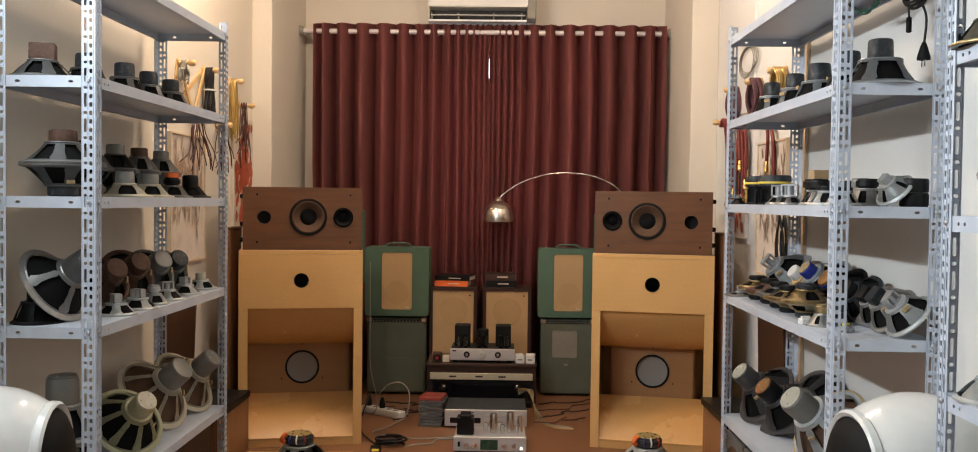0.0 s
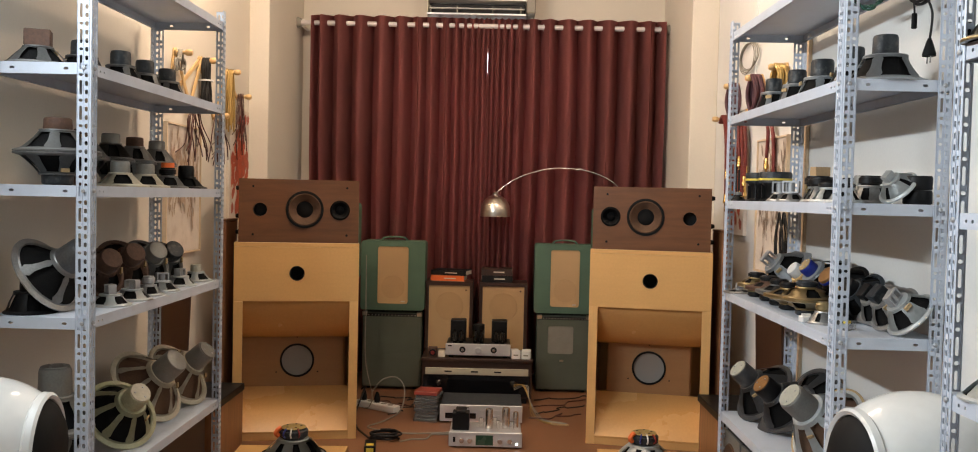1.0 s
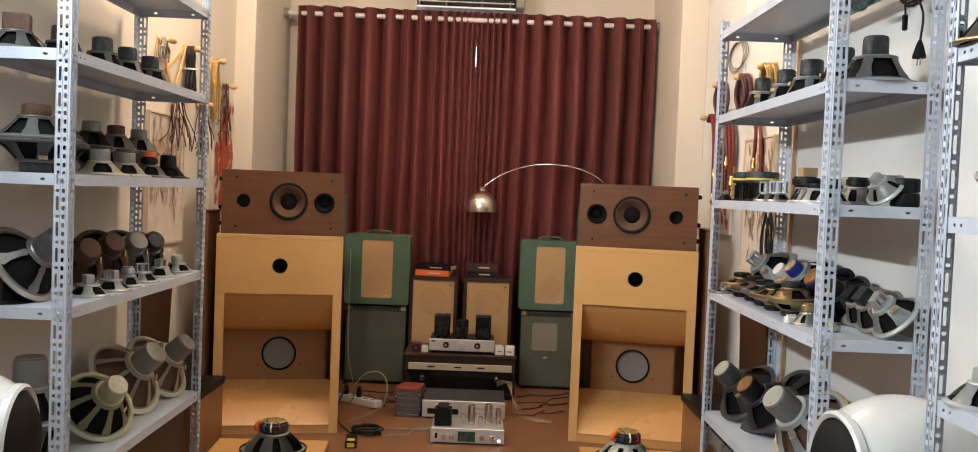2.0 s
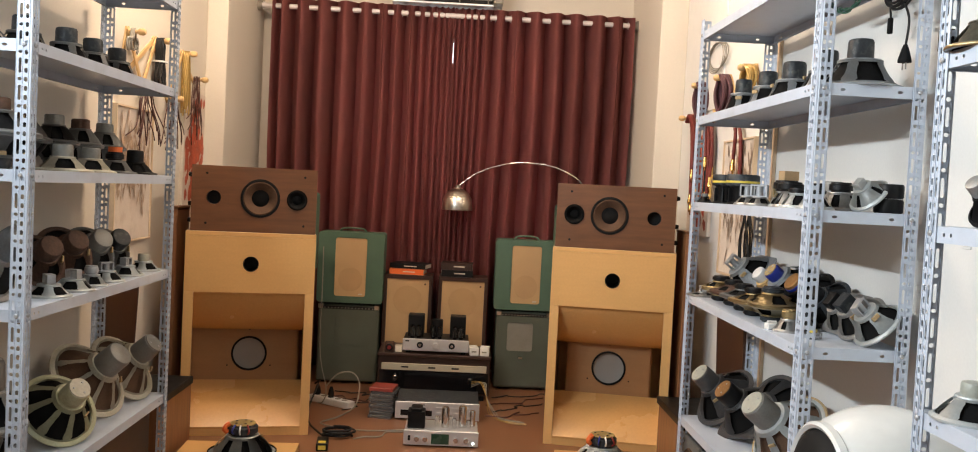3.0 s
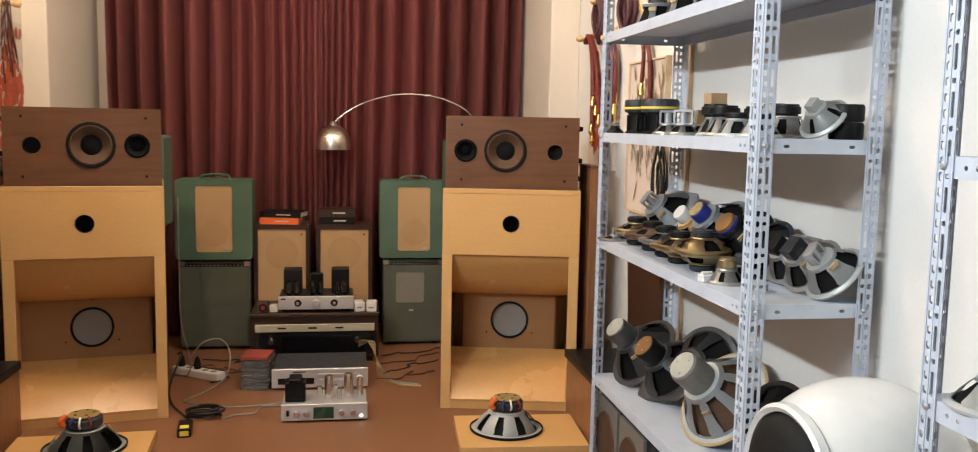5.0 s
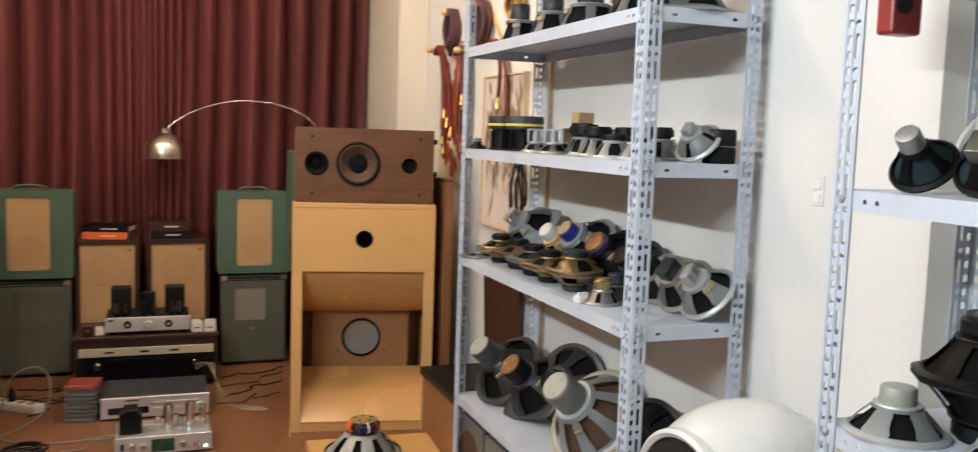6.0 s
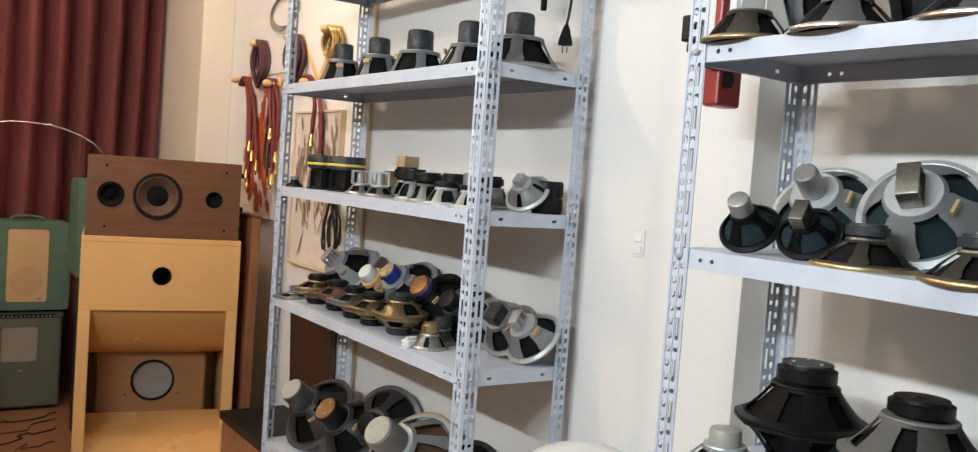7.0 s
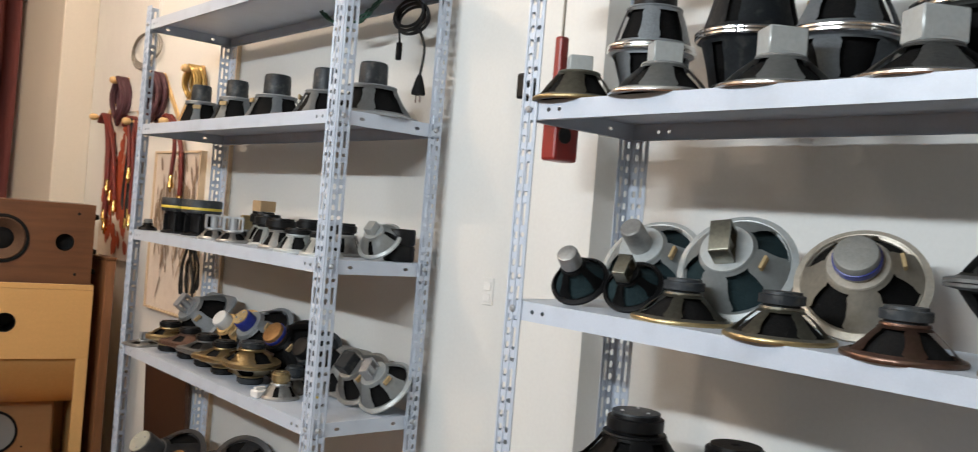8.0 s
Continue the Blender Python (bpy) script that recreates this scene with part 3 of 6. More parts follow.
# ---------------------------------------------------------------- horn cabinets and monitors
def horn_cabinet(x0, x1, yf, turn, label):
    w, d, h = (x1 - x0) / math.cos(radians(turn)), 0.56, 1.0
    c = thing("horn_loudspeaker_cabinet", label, "loudspeaker cabinet", pose((x0 + x1) / 2, yf, 0, 0, 0, turn) @ pose(-w / 2, 0, 0), "horn cabinets")
    t = 0.022
    part("side_panel", box(0, t, 0.02, d, 0, h - t, 0.001), "ply", c)
    part("side_panel", box(w - t, w, 0.02, d, 0, h - t, 0.001), "ply", c)
    part("side_edge", box(0, 0.044, 0, 0.0195, 0, 0.705, 0.001), "ply", c)
    part("side_edge", box(w - 0.044, w, 0, 0.0195, 0, 0.705, 0.001), "ply", c)
    part("top_panel", box(0, w, 0, d, h - t + 0.0005, h, 0.0015), "ply_x", c)
    part("back_panel", box(t, w - t, d - 0.02, d - 0.001, 0.02, h - t, 0), "ply", c)
    port = part("front_panel", plate([(0, 0.7055), (w, 0.7055), (w, h - t), (0, h - t)], [circle(w / 2, 0.846, 0.038)], 0, 0.0195), "ply_x", c)
    part("port_tube", lathe([(0.0375, 0), (0.0375, 0.16), (0.0345, 0.16), (0.0345, 0)], 28, pose(w / 2, 0.003, 0.846, -90, 0, 0), close=True), "black", c, "black port tube", smooth=True)
    part("port_stop", cyl(0.037, 0.155, 0.158, 24, m=pose(w / 2, 0.003, 0.846, -90, 0, 0)), "black", c)
    # upper flare, curving down towards the baffle
    by = 0.27
    n = 14
    own = bmesh.new()
    top = [(0.02 + (by - 0.02) * i / n, 0.7 - 0.215 * math.sin(0.5 * math.pi * (i / n) ** 0.85)) for i in range(n + 1)]
    low = [(0.002 + (by - 0.002) * i / n, 0.045 + 0.175 * (0.6 * i / n + 0.4 * math.sin(0.5 * math.pi * i / n))) for i in range(n + 1)]
    for name, line, off, mt in (("upper_flare", top, 0.008, "flare"), ("lower_flare", low, -0.01, "flare")):
        own = bmesh.new()
        rows = [[own.verts.new((x, y, z + o)) for x in (t + 0.0005, w - t - 0.0005)] for o in (0, off) for y, z in line]
        for k in (0, n + 1):
            for i in range(n):
                a, b = rows[k + i], rows[k + i + 1]
                own.faces.new((a[0], a[1], b[1], b[0]))
        for i in range(n):
            for e in (0, 1):
                own.faces.new((rows[i][e], rows[i + 1][e], rows[n + 2 + i][e], rows[n + 1 + i][e]))
        for i in (0, n):
            own.faces.new((rows[i][0], rows[i][1], rows[n + 1 + i][1], rows[n + 1 + i][0]))
        part(name, own, mt, c, smooth=True)
    part("bottom_rail", box(t, w - t, 0.004, 0.018, 0.0, 0.043, 0.001), "ply_x", c)
    cx, cz = w / 2, 0.358
    bx0, bx1 = (t + 0.001 if turn > 0 else cx - 0.213), cx + (0.238 if turn > 0 else 0.213)
    baf = part("baffle", plate([(bx0, 0.19), (bx1, 0.19), (bx1, 0.52), (bx0, 0.52)], [circle(cx, cz, 0.082, 40)], by, by + 0.018), "baffle", c, "mid-brown inner baffle board")
    part("gasket_ring", lathe([(0.08, 0), (0.09, 0), (0.09, 0.006), (0.08, 0.006)], 40, pose(cx, by, cz, 90, 0, 0), close=True), "rubber", baf, "black rubber rim")
    part("cone", lathe([(0.082, -0.004), (0.06, -0.012), (0.0, -0.018)], 36, pose(cx, by, cz, 90, 0, 0)), "grille_white", baf, "pale grey cone behind the opening", smooth=True)
    for a in (90, 210, 330):
        part("screw", cyl(0.004, 0, 0.002, 8, m=pose(cx + 0.125 * math.cos(radians(a)), by, cz + 0.125 * math.sin(radians(a)), 90, 0, 0)), "black", baf)
    for sx in (-1, 1):
        x = bx1 if sx > 0 else bx0
        if sx < 0 and turn > 0:
            continue
        part("chamber_wall", box(min(x, x + sx * 0.01), max(x, x + sx * 0.01), by + 0.02, d - 0.021, 0.19, 0.52), "baffle", c)
    return c


horn_cabinet(0.626, 1.222, 5.05, -11, "pale birch plywood horn cabinet with a round port")
horn_cabinet(-1.156, -0.551, 5.03, 11, "pale birch plywood horn cabinet beside the green cabinets")


def cone_driver(parent, x, y, z, r, rim, name="woofer", brown=True):
    m = pose(x, y, z, 90, 0, 0)
    u = part(name, lathe([(r * 0.86, 0.0), (r * 0.9, 0.005), (r, 0.004), (r, -0.001), (r * 0.86, -0.001)], 40, m, close=True), rim, parent, smooth=True)
    part("surround", lathe([(r * 0.88, 0.0), (r * 0.82, 0.005), (r * 0.74, -0.001)], 40, m), "cone_brown" if brown else "rubber", u, smooth=True)
    part("cone", lathe([(r * 0.75, 0.0), (r * 0.5, -0.02), (r * 0.3, -0.035)], 40, m), "cone_brown" if brown else "cone", u, smooth=True)
    part("dust_cap", lathe([(r * 0.46, -0.0255), (r * 0.34, -0.018), (0, -0.012)], 24, m), "cone", u, smooth=True)
    return u


def monitor(x0, x1, yf, flip, label):
    turn = -11 if flip else 11
    w, h, d = (x1 - x0) / math.cos(radians(turn)), 0.318, 0.36
    c = thing("monitor_loudspeaker", label, "loudspeaker", pose((x0 + x1) / 2, yf, 1.0, 0, 0, turn) @ pose(-w / 2, 0, 0), "walnut monitors")
    def X(u):
        return w - u if flip else u
    t = 0.055
    holes = [circle(X(0.104), 0.165, 0.034), circle(X(0.322), 0.168, 0.088, 40), circle(X(0.497), 0.167, 0.044)]
    part("front_panel", plate([(0, 0.001), (w, 0.001), (w, h), (0, h)], holes, 0, t), "walnut", c)
    part("cabinet_body", box(0, w, t + 0.0005, d, 0.001, h, 0.002), "walnut", c)
    part("port_tube", lathe([(0.0335, 0), (0.0335, 0.05), (0.0, 0.05)], 28, pose(X(0.104), 0.002, 0.165, -90, 0, 0)), "black", c, "black round port", smooth=True)
    cone_driver(c, X(0.322), 0.0, 0.168, 0.094, "rubber")
    cone_driver(c, X(0.497), 0.0, 0.167, 0.05, "cone", "midrange", False)
    for ux, uz in ((0.07, 0.28), (0.07, 0.04), (w - 0.06, 0.28), (w - 0.06, 0.04)):
        part("screw", cyl(0.006, 0, 0.003, 10, m=pose(ux, 0, uz, 90, 0, 0)), "black", c)
    side, sg = (w, 1) if flip else (0, -1)
    for uy, uz in ((0.05, 0.27), (0.05, 0.05), (0.05, 0.13)):
        part("rubber_foot", lathe([(0, 0.018), (0.009, 0.018), (0.013, 0)], 12, pose(side, uy, uz, 0, 90 * sg, 0)), "rubber", c)
    return c


monitor(0.636, 1.21, 5.055, True, "walnut three-way monitor lying on a plywood cabinet")
monitor(-1.138, -0.557, 5.035, False, "walnut three-way monitor lying on a plywood cabinet")


# ---------------------------------------------------------------- green and cream cabinets at the end wall
def green_cabinet(x0, x1, yf, z0, label):
    w, h, d = x1 - x0, 0.443, 0.2
    c = thing("green_loudspeaker", label, "loudspeaker", pose(x0, yf, z0), "green portable cabinets")
    gx0, gx1, gz0, gz1 = w * 0.26, w * 0.74, 0.04, h - 0.035
    part("front_panel", plate(rounded(0, w, 0, h, 0.02), [rounded(gx0, gx1, gz0, gz1, 0.016)], 0, 0.014), "green", c)
    part("cabinet_body", prism(rounded(0.001, w - 0.001, 0.0, h - 0.001, 0.02), 0.0145, d), "green", c)
    g = part("grille", prism(rounded(gx0 + 0.001, gx1 - 0.001, gz0 + 0.001, gz1 - 0.001, 0.015), 0.005, 0.013), "grille", c, "beige woven grille cloth")
    part("speaker_ring", lathe([(0, 0.0008), (0.072, 0.0008), (0.078, -0.001)], 32, pose(w / 2, 0.005, h * 0.33, 90, 0, 0)), "grille_dark", g)
    part("badge", box(gx1 - 0.045, gx1 - 0.02, 0.0025, 0.005, gz0 + 0.012, gz0 + 0.02), "brushed", g)
    part("handle", tube([(w * 0.3, d * 0.4, h - 0.002), (w * 0.34, d * 0.4, h + 0.018), (w * 0.5, d * 0.4, h + 0.024), (w * 0.66, d * 0.4, h + 0.018), (w * 0.7, d * 0.4, h - 0.002)], 0.006), "green", c, "green carrying handle", smooth=True)
    return c


def amp_cabinet(x0, x1, yf, open_square, label):
    w, h, d = x1 - x0, 0.5, 0.22
    c = thing("grey_green_amplifier_cabinet", label, "amplifier cabinet", pose(x0, yf, 0), "grey-green cabinets")
    part("cabinet_body", box(0, w, 0.0105, d, 0.012, h, 0.008, 2), "grey_green", c)
    px0, px1, pz0, pz1 = (0.072, 0.235, 0.25, 0.43) if open_square else (0.11, w - 0.07, 0.24, 0.44)
    part("front_panel", plate(rounded(0.012, w - 0.012, 0.025, h - 0.03, 0.008), [rounded(px0, px1, pz0, pz1, 0.014)], 0, 0.01), "grey_green", c)
    part("inset_panel", box(px0 - 0.002, px1 + 0.002, 0.006, 0.0098, pz0 - 0.002, pz1 + 0.002), "cable_grey" if open_square else "grey_green", c, "pale worn cloth inset" if open_square else "")
    if open_square:
        part("badge", box(0.15, 0.175, -0.002, 0.0, 0.2, 0.212), "brushed", c)
    part("piping", box(0.004, w - 0.004, 0.002, 0.0102, h - 0.03, h - 0.012, 0.002), "black", c, "black studded piping")
    for i in range(17):
        part("stud", lathe([(0, 0.002), (0.0035, 0.0)], 8, pose(0.02 + (w - 0.04) * i / 16, 0.002, h - 0.021, 90, 0, 0)), "brushed", c)
    for sx in (0.0, w - 0.03):
        part("corner", box(sx - 0.002, sx + 0.032, -0.001, 0.03, h - 0.028, h + 0.002, 0.004), "brushed", c, "metal corner guard")
    part("handle", tube([(w * 0.33, 0.05, h), (w * 0.38, 0.05, h + 0.011), (w * 0.62, 0.05, h + 0.011), (w * 0.67, 0.05, h)], 0.006), "rubber", c, "black strap handle", smooth=True)
    for fx in (0.04, w - 0.04):
        for fy in (0.05, d - 0.05):
            part("foot", cyl(0.012, 0, 0.0125, 12, m=pose(fx, fy, 0)), "rubber", c)
    return c


amp_cabinet(-0.705, -0.325, 6.27, False, "grey-green leathercloth amplifier cabinet standing on the floor")
amp_cabinet(0.418, 0.765, 6.3, True, "grey-green leathercloth amplifier cabinet with a worn pale inset")
green_cabinet(-0.718, -0.308, 6.255, 0.514, "green leathercloth loudspeaker stacked on a grey-green cabinet")
green_cabinet(0.395, 0.785, 6.285, 0.514, "green leathercloth loudspeaker stacked on a grey-green cabinet")
gb = thing("green_case", "green leathercloth case standing behind a plywood cabinet", "case", group="green cases")
part("cabinet_body", prism(rounded(-1.02, -0.668, 0.75, 1.2, 0.02), 5.72, 5.92), "green", gb)
part("stand", box(-1.0, -0.7, 5.74, 5.9, 0, 0.7495, 0.003), "black", gb, "black stand")
gb = thing("green_case", "green leathercloth case standing behind a plywood cabinet", "case", group="green cases")
part("stand", box(0.75, 1.03, 5.74, 5.9, 0, 0.7495, 0.003), "black", gb, "black stand")
part("cabinet_body", prism(rounded(0.71, 1.05, 0.75, 1.2, 0.02), 5.72, 5.92), "green", gb)


def cream_speaker(x0, x1, yf, label):
    w, h, d = x1 - x0, 0.7, 0.22
    c = thing("cream_fronted_loudspeaker", label, "loudspeaker", pose(x0, yf, 0), "cream fronted loudspeakers")
    part("cabinet_body", plate([(0, 0), (w, 0), (w, h), (0, h)], [[(0.02, 0.02), (w - 0.02, 0.02), (w - 0.02, h - 0.025), (0.02, h - 0.025)]], 0, d), "dark_wood", c)
    g = part("grille", box(0.0205, w - 0.0205, 0.008, 0.02, 0.0205, h - 0.0255), "grille", c, "beige woven grille cloth")
    part("back_panel", box(0.0205, w - 0.0205, d - 0.02, d - 0.004, 0.0205, h - 0.0255), "dark_wood", c)
    part("speaker_ring", lathe([(0, 0.001), (0.088, 0.0012), (0.094, -0.001)], 36, pose(w / 2, 0.008, h - 0.16, 90, 0, 0)), "grille_dark", g, "slightly darker round patch of cloth over the driver")
    part("badge", cyl(0.006, 0, 0.003, 10, m=pose(w - 0.045, 0.008, h - 0.055, 90, 0, 0)), "rust", g)
    return c


cream_speaker(-0.305, 0.0, 6.32, "dark wooden loudspeaker with a beige cloth front")
cream_speaker(0.042, 0.352, 6.32, "dark wooden loudspeaker with a beige cloth front")


def book(m, w, d, h, cover, label):
    b = thing("book", label, "book", m, "books on the loudspeakers")
    part("page_block", box(0.003, w - 0.003, 0.003, d - 0.001, 0.003, h - 0.003), "paper", b)
    own = box(0, w, 0, d, 0, 0.0029)
    box(0, w, 0, d, h - 0.0029, h, bm=own)
    box(0, 0.0029, 0, d, 0.003, h - 0.003, bm=own)
    part("cover", own, cover, b)
    part("title_bar", box(-0.0012, -0.0002, d * 0.25, d * 0.6, h * 0.42, h * 0.6), "paper", b)
    return b


book(pose(-0.06, 6.34, 0.7, 0, 0, 84), 0.16, 0.22, 0.034, "orange", "thick orange-covered book lying on a loudspeaker")
book(pose(-0.05, 6.36, 0.734, 0, 0, 78), 0.17, 0.235, 0.032, "black", "dark glossy book lying on an orange book")
book(pose(0.255, 6.345, 0.7, 0, 0, 92), 0.15, 0.2, 0.042, "black", "thick black paperback lying on a loudspeaker")
book(pose(0.25, 6.345, 0.742, 0, 0, 87), 0.14, 0.2, 0.045, "dark_wood", "thick dark paperback lying on another book")


# ---------------------------------------------------------------- audio units in the middle
def knob(parent, x, y, z, r, depth, material, name="knob"):
    k = part(name, lathe([(0, depth), (r * 0.85, depth), (r, depth - 0.003), (r, 0)], 20, pose(x, y, z, 90, 0, 0)), material, parent, smooth=True)
    return k


con = thing("stereo_console", "low dark wooden stereo console with a cream fascia strip", "stereo console", pose(-0.29, 5.93, 0))
cw = 0.668
part("cabinet_body", box(0, cw, 0.021, 0.36, 0.03, 0.253, 0.003), "dark_wood", con)
part("top_panel", box(-0.004, cw + 0.004, 0, 0.364, 0.2535, 0.272, 0.003), "dark_wood", con)
strip = part("fascia_strip", box(0.022, cw - 0.022, 0.004, 0.0205, 0.172, 0.212, 0.002), "cream_strip", con, "cream metal fascia strip")
for u in (0.16, 0.32, 0.46):
    part("slot", box(u - 0.022, u + 0.022, 0.002, 0.004, 0.188, 0.197, 0.0008), "black", strip)
gl = part("glass_panel", box(0.01, cw - 0.01, 0.008, 0.0205, 0.045, 0.168, 0.002), "black_gloss", con, "black gloss front panel")
for u in (0.105, 0.555):
    part("knob", lathe([(0, 0.02), (0.012, 0.02), (0.016, 0.008), (0.02, 0)], 20, pose(u, 0.008, 0.12, 90, 0, 0)), "chrome", gl, "chrome knob", smooth=True)
for u in (0.05, cw - 0.05):
    part("foot", box(u - 0.02, u + 0.02, 0.03, 0.34, 0, 0.0295, 0.002), "black", con)

amp = thing("valve_amplifier", "silver valve amplifier with black transformer cans on a console", "amplifier", pose(-0.147, 5.96, 0.272))
part("chassis", box(0, 0.39, 0.011, 0.26, 0.012, 0.082, 0.003), "black", amp)
fp = part("front_panel", box(-0.003, 0.393, 0, 0.0105, 0.014, 0.086, 0.003), "silver", amp, "silver front panel")
for u in (0.1, 0.29):
    part("dial", lathe([(0, 0.004), (0.017, 0.004), (0.019, 0)], 24, pose(u, 0, 0.05, 90, 0, 0)), "black", fp, smooth=True)
    knob(fp, u, -0.004, 0.05, 0.009, 0.012, "chrome")
knob(fp, 0.195, 0, 0.05, 0.019, 0.02, "silver")
part("name_bar", box(0.012, 0.035, -0.001, 0.0, 0.068, 0.076), "black", fp)
for u, round_can in ((0.068, False), (0.195, True), (0.322, False)):
    if round_can:
        own = cyl(0.036, 0.083, 0.19, 20, 0.004, pose(u, 0.13, 0))
        part("transformer_can", own, "black", amp, "black round transformer can", smooth=True)
    else:
        part("transformer_can", box(u - 0.048, u + 0.048, 0.1, 0.2, 0.083, 0.215, 0.006, 2), "black", amp, "black square transformer can")
for u in (0.05, 0.088, 0.175, 0.215, 0.305, 0.342):
    v = part("valve", lathe([(0.011, 0.083), (0.014, 0.1), (0.015, 0.14), (0.01, 0.158), (0, 0.162)], 16, pose(u, 0.06, 0)), "glass", amp, "small glass valve", smooth=True)
    part("valve_base", cyl(0.012, 0.082, 0.096, 14, m=pose(u, 0.06, 0)), "black", v)
    part("valve_plate", cyl(0.006, 0.097, 0.145, 10, m=pose(u, 0.06, 0)), "bell", v)
for u in (0.03, 0.36):
    for y in (0.03, 0.23):
        part("foot", cyl(0.014, 0, 0.0125, 12, m=pose(u, y, 0)), "rubber", amp)

sm = thing("small_meter", "small brown round meter in a square housing", "meter", pose(-0.255, 5.95, 0.272))
part("housing", box(0, 0.055, 0, 0.05, 0, 0.06, 0.004), "rust", sm)
part("bezel", lathe([(0.022, 0), (0.022, 0.006), (0.017, 0.008), (0, 0.003)], 22, pose(0.028, 0, 0.03, 90, 0, 0)), "black", sm, smooth=True)
part("dial_face", cyl(0.012, 0, 0.006, 16, m=pose(0.028, -0.001, 0.03, 90, 0, 0)), "red", sm)
pb = thing("paper_box", "small cream paper box on the console", "box", pose(-0.195, 5.97, 0.272))
part("carton", box(0, 0.042, 0, 0.06, 0, 0.035, 0.002), "paper", pb)
for x, a in ((0.252, 8), (0.312, -4)):
    wb = thing("white_box", "small white carton on the console", "box", pose(x, 5.95, 0.272, 0, 0, a), "white cartons")
    part("carton", box(0, 0.055, 0, 0.09, 0, 0.05, 0.003), "white_plastic", wb)
    part("label_bar", box(0.012, 0.04, -0.001, 0, 0.02, 0.028), "cable_grey", wb)

tun = thing("silver_tuner", "silver hi-fi tuner with a black top on the floor", "tuner", pose(-0.146, 5.45, 0))
part("case", box(0.004, 0.452, 0.013, 0.3, 0.008, 0.104, 0.002), "bell", tun)
fp = part("front_panel", box(0, 0.456, 0, 0.0125, 0.01, 0.102, 0.002), "silver", tun, "silver front panel")
part("display", box(0.03, 0.2, -0.0015, 0.0, 0.028, 0.058), "black_gloss", fp, "dark display window")
for i in range(9):
    part("button", box(0.22 + i * 0.021, 0.236 + i * 0.021, -0.004, 0, 0.068, 0.078, 0.001), "silver", fp)
for i in range(5):
    part("button", box(0.225 + i * 0.03, 0.247 + i * 0.03, -0.004, 0, 0.035, 0.05, 0.001), "silver", fp)
knob(fp, 0.415, 0, 0.05, 0.018, 0.018, "silver")
part("text_bar", box(0.1, 0.16, -0.001, 0, 0.085, 0.09), "bell", fp)
for u in (0.04, 0.41):
    for y in (0.04, 0.26):
        part("foot", cyl(0.015, 0, 0.0085, 12, m=pose(u, y, 0)), "rubber", tun)

va3 = thing("tube_receiver", "silver open-chassis valve receiver with a green display on the floor", "receiver", pose(-0.07, 4.965, 0))
part("chassis", box(0.003, 0.362, 0.0085, 0.22, 0.006, 0.078, 0.002), "silver", va3)
fp = part("front_panel", box(0, 0.366, 0, 0.008, 0.008, 0.08, 0.002), "silver", va3, "brushed silver front panel")
part("display", box(0.135, 0.222, -0.0015, 0, 0.016, 0.066), "display", fp, "dark green display window")
part("switch", box(0.022, 0.034, -0.006, 0, 0.03, 0.056, 0.002), "black", fp)
for u in (0.065, 0.105, 0.255, 0.305):
    knob(fp, u, 0, 0.04, 0.013, 0.016, "chrome")
part("lamp", cyl(0.005, 0, 0.004, 10, m=pose(0.34, 0, 0.025, 90, 0, 0)), glow("white_pilot_lamp", (0.9, 1, 0.9), 6), fp, "small lit pilot lamp")
tr = part("transformer", box(0.015, 0.1, 0.04, 0.12, 0.0785, 0.165, 0.004), "black", va3, "black laminated transformer")
part("transformer_clamp", box(0.03, 0.085, 0.035, 0.125, 0.1655, 0.18, 0.004), "black", tr)
for u, y, r, h in ((0.16, 0.1, 0.012, 0.05), (0.2, 0.09, 0.019, 0.1), (0.23, 0.13, 0.012, 0.045), (0.245, 0.06, 0.011, 0.05), (0.285, 0.1, 0.02, 0.105), (0.315, 0.06, 0.012, 0.045), (0.335, 0.12, 0.014, 0.08)):
    part("valve_can", lathe([(r, 0.079), (r, 0.079 + h * 0.9), (r * 0.85, 0.079 + h), (0, 0.079 + h)], 18, pose(u, y, 0)), "chrome" if h > 0.06 else "glass", va3, "bright metal valve can" if h > 0.06 else "small glass valve", smooth=True)
for u in (0.03, 0.335):
    for y in (0.03, 0.19):
        part("foot", cyl(0.012, 0, 0.0065, 12, m=pose(u, y, 0)), "rubber", va3)

for i in range(9):
    cs = thing("disc_case", "clear plastic disc case in a stack on the floor" if i < 8 else "dull red disc case on a stack", "disc case", pose(-0.288 + 0.006 * ((i * 37) % 5 - 2) / 2, 5.47, 0.0185 * i, 0, 0, -6 + (i * 53) % 9 - 4), "stacked disc cases")
    part("case", box(0, 0.128, 0, 0.14, 0, 0.0178, 0.0015), "clear" if i < 8 else "dull_red", cs)
    if i < 8:
        part("insert", box(0.004, 0.124, 0.004, 0.136, 0.007, 0.0095), "bell", cs)

